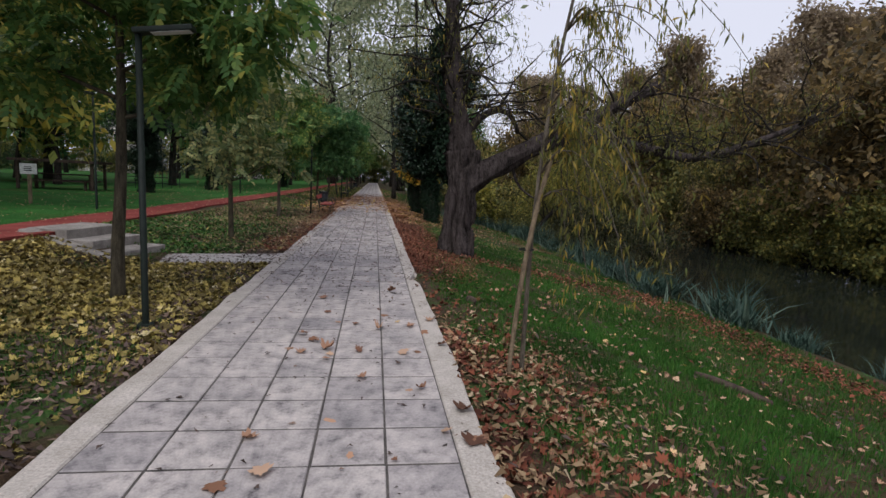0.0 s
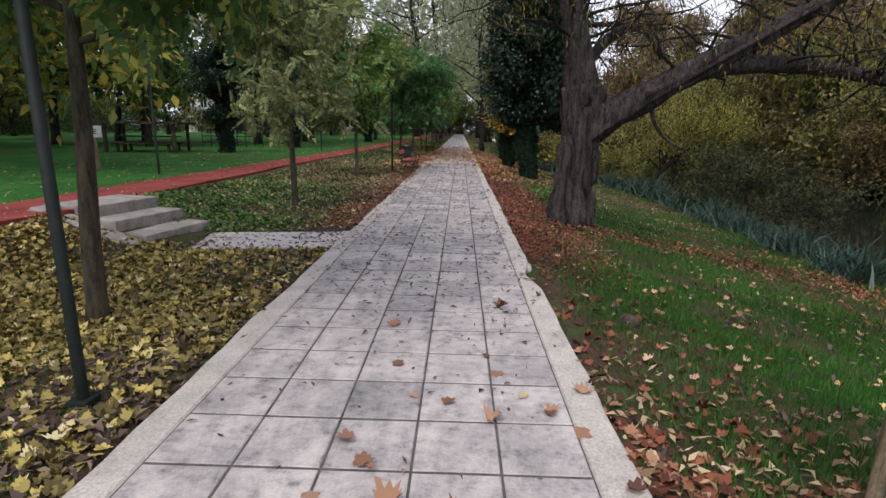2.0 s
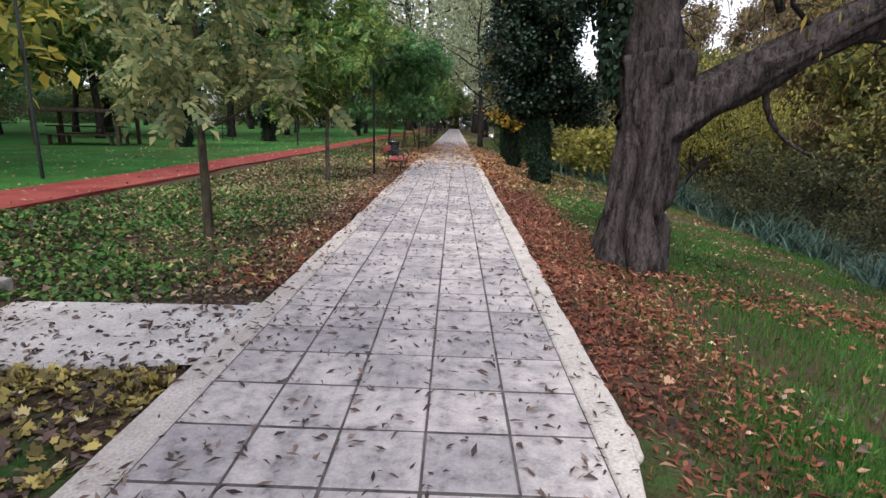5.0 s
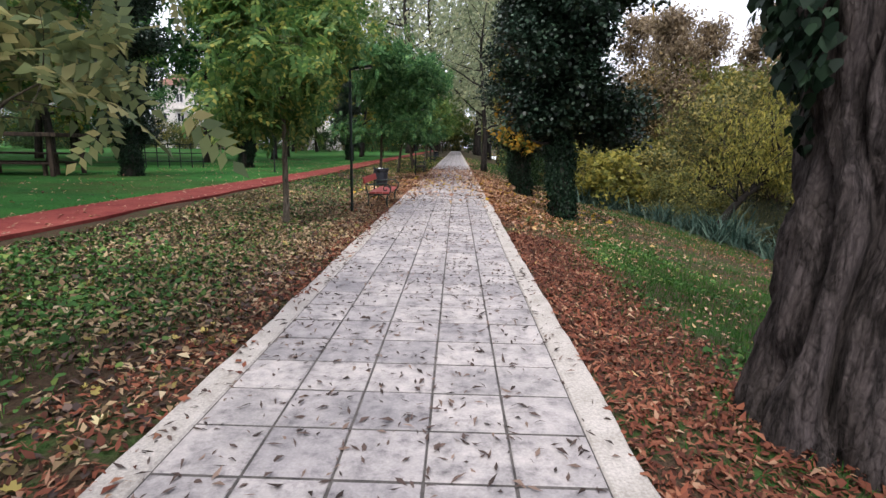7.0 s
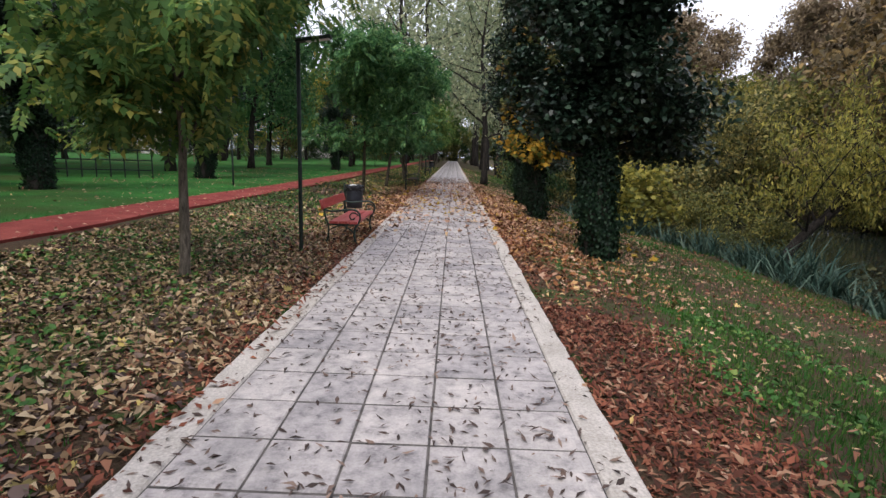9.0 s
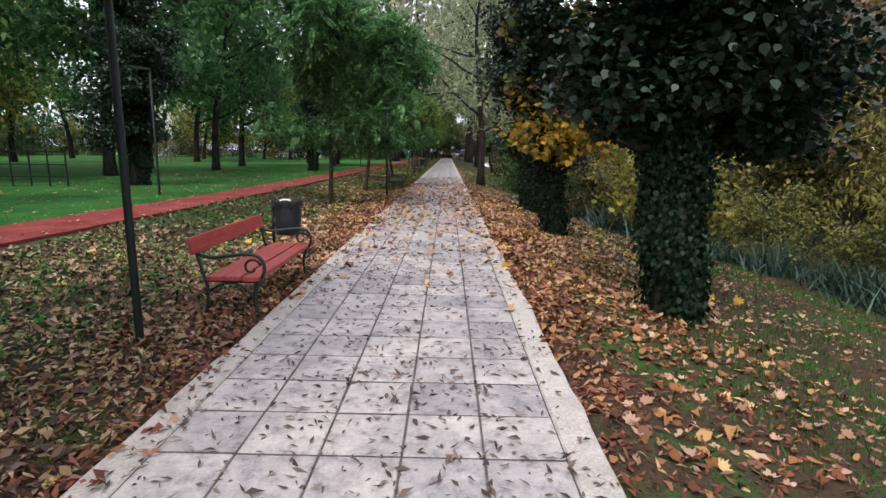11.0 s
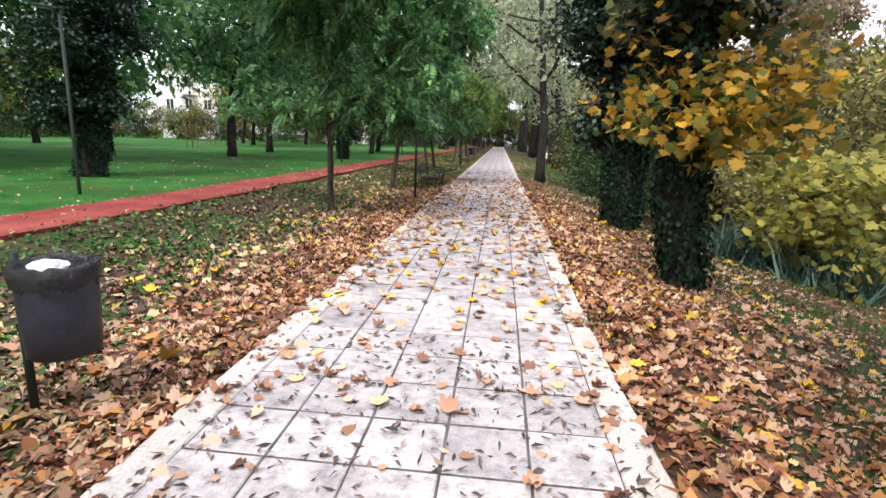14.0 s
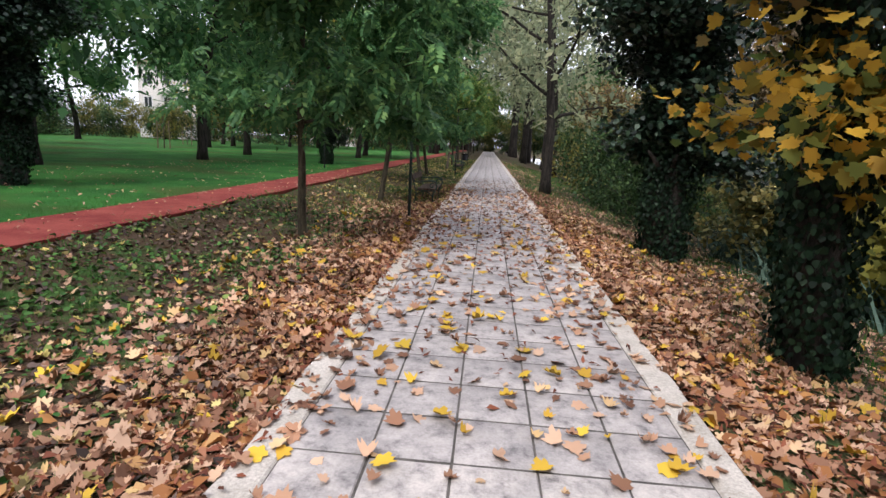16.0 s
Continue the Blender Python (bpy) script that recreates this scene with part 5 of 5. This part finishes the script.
scatter("maple_leaves", 19000, (-4.4, -1.0), (19.5, 36), STAR, 0.085, LITTER_TAN, 106, "tan maple leaves covering the verge", lambda x, y: (1 - soft(-x, 1.6, 3.4)) * soft(y, 20.5, 25) + 0.08, 0.35)
scatter("golden_leaves", 650, (-3.2, 5), (21.5, 33), STAR, 0.115, LITTER_GOLD, 107, "bright golden maple leaves among the tan ones", lambda x, y: np.where(np.abs(x) < 1.2, 0.0, 1.0) * soft(y, 21, 25), 0.35, 0.02)
scatter("ochre_leaves", 24000, (-4.8, -1.25), (1.2, 7.7), STAR, 0.066, LITTER_OCHRE, 108, "ochre and green fallen leaves covering the verge", lambda x, y: off_pad(x, y) * (0.12 + 0.88 * soft(y, 2.4, 4.6)) * (0.3 + 0.7 * (patches(x, y, 0.7, 1) > 0.3)), 0.4)
scatter("verge_leaves", 9000, (-4.0, -1.22), (0.0, 7.4), LEAF, 0.075, LITTER_DARK, 120, "dull brown leaves beside the kerb", lambda x, y: (1 - soft(-x, 1.4, 3.0)) * 0.8 + 0.1, 0.35)
scatter("verge_leaves", 17000, (-4.9, -1.25), (8.8, 33), ROUND, 0.065, LITTER_DARK, 109, "dull brown leaves scattered over the verge", lambda x, y: 0.4 + 0.4 * patches(x, y, 0.5), 0.35)
scatter("verge_leaves", 7000, (-4.9, -1.25), (9, 33), STAR, 0.07, LITTER_OCHRE, 110, "pale ochre leaves scattered over the verge", lambda x, y: 0.1 + 0.3 * patches(x, y, 0.5, 3), 0.35)
scatter("verge_leaves", 28000, (-4.9, -1.25), (8.7, 24), LEAF, 0.08, LITTER_MID, 131, "mid-brown curled leaves thick over the verge", lambda x, y: (0.3 + 0.7 * soft(y, 11, 14)) * (0.45 + 0.55 * patches(x, y, 0.6, 2)), 0.35, 0.02)
scatter("maple_leaves", 12000, (1.1, 5.4), (17.5, 36), ROUND, 0.085, LITTER_ORANGE, 132, "orange-brown leaves packed under the maple", lambda x, y: (1 - soft(x, 1.8, 3.8)) * soft(y, 17.5, 21), 0.3)
scatter("maple_leaves", 9000, (-3.4, -1.1), (19, 36), ROUND, 0.085, LITTER_ORANGE, 133, "orange-brown leaves packed along the kerb", lambda x, y: (1 - soft(-x, 1.45, 2.5)) * soft(y, 19, 22.5), 0.3)
scatter("bank_leaves", 9000, (2.0, 7.4), (8.6, 12.6), LEAF, 0.085, LITTER_RUST, 134, "rust-brown leaves lying in a band across the bank", lambda x, y: np.exp(-((y - 10.7 + 0.35 * np.maximum(x - 4.5, 0)) / 0.75) ** 2) * (0.4 + 0.6 * patches(x, y, 0.9)), 0.35, 0.045)
scatter("bank_leaves", 6000, (5.6, 8.3), (3.5, 11), LEAF, 0.085, LITTER_RUST, 135, "rust-brown leaves drifted at the foot of the bank", lambda x, y: np.exp(-((x - 7.3) / 0.6) ** 2) * (0.3 + 0.7 * patches(x, y, 0.8, 2)), 0.35, 0.045)
# on the paving
scatter("kerb_leaves", 3000, (-1.32, -0.98), (8.8, 36), LEAF, 0.07, LITTER_RUST, 130, "rust-brown leaves and dirt spilling over the kerb", lambda x, y: soft(-x, 0.95, 1.3) * (0.3 + 0.7 * (patches(x, y, 1.4, 1) > 0.5)), 0.3, 0.006, "fallen leaves", path_top)
scatter("path_leaves", 8600, (-1.15, 1.15), (4.5, 24), LANCE * np.array((1.9, 1, 1)), 0.068, LITTER_DARK, 111, "small dark shrivelled leaves on the paving", lambda x, y: soft(y, 4, 7.5) * (0.3 + 0.7 * patches(x, y, 0.8, 1)), 0.22, 0.005, "fallen leaves", path_top)
scatter("path_leaves", 170, (-1.0, 1.1), (0, 7), LEAF, 0.05, LITTER_DARK, 112, "a few small dark leaves on the paving", None, 0.2, 0.005, "fallen leaves", path_top)
scatter("path_leaves", 42, (-0.3, 1.15), (0.8, 6), STAR, 0.10, LITTER_TAN, 113, "large tan leaves lying on the paving", None, 0.15, 0.008, "fallen leaves", path_top)
scatter("path_leaves", 3200, (-1.18, 1.18), (19, 40), STAR, 0.09, LITTER_TAN, 114, "tan maple leaves strewn on the paving", lambda x, y: soft(y, 20, 26) * (0.3 + 0.7 * soft(np.abs(x), 0.1, 1.1)), 0.2, 0.008, "fallen leaves", path_top)
scatter("path_leaves", 120, (-1.1, 1.1), (24.2, 33), STAR, 0.115, LITTER_GOLD, 115, "golden maple leaves lying on the paving", None, 0.18, 0.012, "fallen leaves", path_top)
scatter("path_leaves", 6000, (-1.18, 1.18), (25, 48), LEAF, 0.08, LITTER_RUST, 116, "rust-brown leaves drifted over the paving", lambda x, y: soft(y, 25, 31) * (1 - soft(y, 38, 48)) * 0.75, 0.2, 0.006, "fallen leaves", path_top)
scatter("far_leaves", 12000, (-4.6, -1.2), (33, 75), LEAF, 0.12, LITTER_OCHRE, 125, "dull leaves on the far verge", lambda x, y: 0.4 + 0.6 * patches(x, y, 0.4), 0.35)
scatter("far_leaves", 6000, (1.2, 6), (36, 75), LEAF, 0.12, LITTER_TAN, 126, "tan leaves on the far bank of grass", lambda x, y: (1 - soft(x, 1.5, 4)) * 0.8 + 0.1, 0.35)
scatter("pad_leaves", 900, (-3.2, -1.2), (7.2, 8.95), LEAF, 0.07, LITTER_DARK, 117, "small dark leaves on the concrete pad", None, 0.2, 0.02)
scatter("track_leaves", 4200, (-6.6, -4.5), (4, 45), LEAF, 0.075, LITTER_TAN, 118, "pale leaves along the edges of the red track", lambda x, y: np.where((x < along(TRACK_EDGE, y)) & (x > along(TRACK_EDGE, y) - 1.25), 0.2 + 0.8 * (np.abs(x - along(TRACK_EDGE, y) + 0.62) > 0.42), 0), 0.2, 0.03, "fallen leaves", lambda x, y: along(TRACK_HEIGHT, y))
scatter("lawn_leaves", 5000, (-12, -5.9), (6, 45), LEAF, 0.09, LITTER_TAN, 121, "pale leaves scattered over the lawn", lambda x, y: np.where(x < along(TRACK_EDGE, y) - 1.3, 0.25, 0), 0.2, 0.04, "fallen leaves", lambda x, y: along(TRACK_HEIGHT, y) + 0.03)


def turf(name, n, xr, yr, h, seed, label, keep, mat=GRASS):
    rng = np.random.default_rng(seed)
    x, y = rng.uniform(*xr, n), rng.uniform(*yr, n)
    k = rng.uniform(0, 1, n) < keep(x, y)
    x, y = x[k], y[k]
    n = len(x)
    at = np.stack([x, y, land(x, y) - 0.01], -1)
    shape = BLADE * np.array((2.2, 1, 1))
    return tagged(arrays(name, placed(shape, at, rng.uniform(0, 6.283, n), rng.normal(0.95, 0.35, n), rng.normal(0, 0.3, n), rng.uniform(0.5, 1.4, n) * h), 0, mat), label, "grass", "", "stuff")


turf("grass", 190000, (1.4, 8.4), (0.2, 18), 0.075, 201, "fresh green grass on the river bank", lambda x, y: soft(x, 1.4, 2.2) * (0.45 + 0.55 * (patches(x, y, 0.55, 2) > 0.42)) * (1 - 0.5 * soft(y, 10, 18)) * (1 - 0.75 * soft(y, 7.5, 9.5) * (1 - soft(x, 2.5, 3.3))))
turf("grass", 110000, (1.3, 5.2), (0.0, 7.5), 0.06, 207, "short turf thick with leaves near the sapling", lambda x, y: soft(x, 1.3, 1.9) * (0.12 + 0.88 * (patches(x, y, 0.9, 1.2) > 0.45)))
scatter("bank_leaves", 650, (1.6, 6.0), (0, 9), STAR, 0.06, LITTER_TAN, 124, "pale leaf scraps caught in the turf", lambda x, y: 0.3 + 0.7 * patches(x, y, 1.2), 0.4, 0.03)
scatter("bank_leaves", 1100, (1.3, 6.0), (0, 8), LEAF, 0.075, LITTER_DARK, 123, "pale leaves caught in the turf", lambda x, y: 0.5 + 0.5 * patches(x, y, 1.2), 0.4, 0.03)
turf("grass", 70000, (1.8, 8.4), (14, 34), 0.08, 202, "thin grass among leaves on the bank", lambda x, y: soft(x, 1.8, 2.8) * (0.35 + 0.65 * (patches(x, y, 0.5, 1) > 0.45)))
turf("grass", 80000, (-4.9, -1.3), (0.5, 31), 0.06, 203, "short grass of the verge among leaves", lambda x, y: off_pad(x, y) * soft(-x, 1.3, 2.0) * (0.12 + 0.75 * (patches(x, y, 0.6, 5) > 0.52)))
turf("grass", 70000, (-5.2, -1.25), (-0.9, 4.6), 0.055, 210, "short green grass at the kerb among fallen leaves", lambda x, y: soft(-x, 1.25, 1.6) * (0.35 + 0.65 * (patches(x, y, 0.8, 3) > 0.35)) * (1 - 0.75 * soft(y, 2.2, 4.2)))
turf("grass", 26000, (-4.7, -1.3), (31, 75), 0.1, 208, "grass of the far verge", lambda x, y: 0.3 + 0.7 * (patches(x, y, 0.4, 5) > 0.45))
turf("grass", 26000, (1.3, 6), (33, 75), 0.1, 209, "grass along the far bank", lambda x, y: 0.4 + 0.6 * (patches(x, y, 0.4, 2) > 0.4))
turf("grass", 110000, (-14, -5.9), (4, 36), 0.075, 206, "short mown lawn grass", lambda x, y: np.where(x < along(TRACK_EDGE, y) - 1.25, 1.0, 0.0))
scatter("groundcover", 52000, (-4.9, -1.4), (8.6, 34), ROUND, 0.06, COVER, 204, "low green groundcover on the verge", lambda x, y: off_pad(x, y) * soft(-x, 1.7, 2.8) * (0.25 + 0.75 * (patches(x, y, 0.45, 0.5) > 0.32)) * (1 - 0.75 * soft(y, 12, 16)), 0.4, 0.03, "groundcover")
scatter("groundcover", 3000, (2.3, 4.6), (11.5, 18), ROUND, 0.06, COVER, 205, "low green groundcover on the bank", lambda x, y: 1.0 * (patches(x, y, 0.8, 2.5) > 0.55), 0.4, 0.03, "groundcover")


# ---- paving slabs ----
def slab_mesh(seed):
    rng = np.random.default_rng(seed)
    b = 0.007
    h, k = T / 2 - 0.005, ROW / 2 - 0.0065
    z = [float(v) for v in rng.normal(0, 0.0012, 4)]
    c = ((-h, -k), (h, -k), (h, k), (-h, k))
    vs = [(x, y, -0.03) for x, y in c] + [(x, y, -0.006) for x, y in c] + [(x * (1 - b / h), y * (1 - b / k), z[i]) for i, (x, y) in enumerate(c)]
    fs = [(8, 9, 10, 11)] + [(a, (a + 1) % 4, (a + 1) % 4 + 4, a + 4) for a in range(4)] + [(a + 4, (a + 1) % 4 + 4, (a + 1) % 4 + 8, a + 8) for a in range(4)]
    return vs, fs


SLABS = []
for q in range(6):
    vs, fs = slab_mesh(q)
    me = bpy.data.meshes.new("slab")
    me.from_pydata(vs, [], fs)
    me.materials.append(TILE)
    SLABS.append(me)
rng0 = np.random.default_rng(77)
for r in range(60):
    for c in range(5):
        ob = new("slab", SLABS[int(rng0.integers(0, 6))])
        ob.parent = path
        ob.location = ((c - 2) * T, ROW0 + (r + 0.5) * ROW, float(rng0.normal(0, 0.001)))
vs0, fs0 = slab_mesh(3)
vs0 = np.array(vs0)
far = [((c - 2) * T, ROW0 + (r + 0.5) * ROW) for r in list(range(-20, 0)) + list(range(60, 370)) for c in range(5)]
v = vs0[None] + np.array([(x, y, 0) for x, y in far])[:, None]
tagged(arrays("slabs", v, 0, TILE, path, "pale square paving slabs running into the distance", fs0), "", "", "", "stuff")
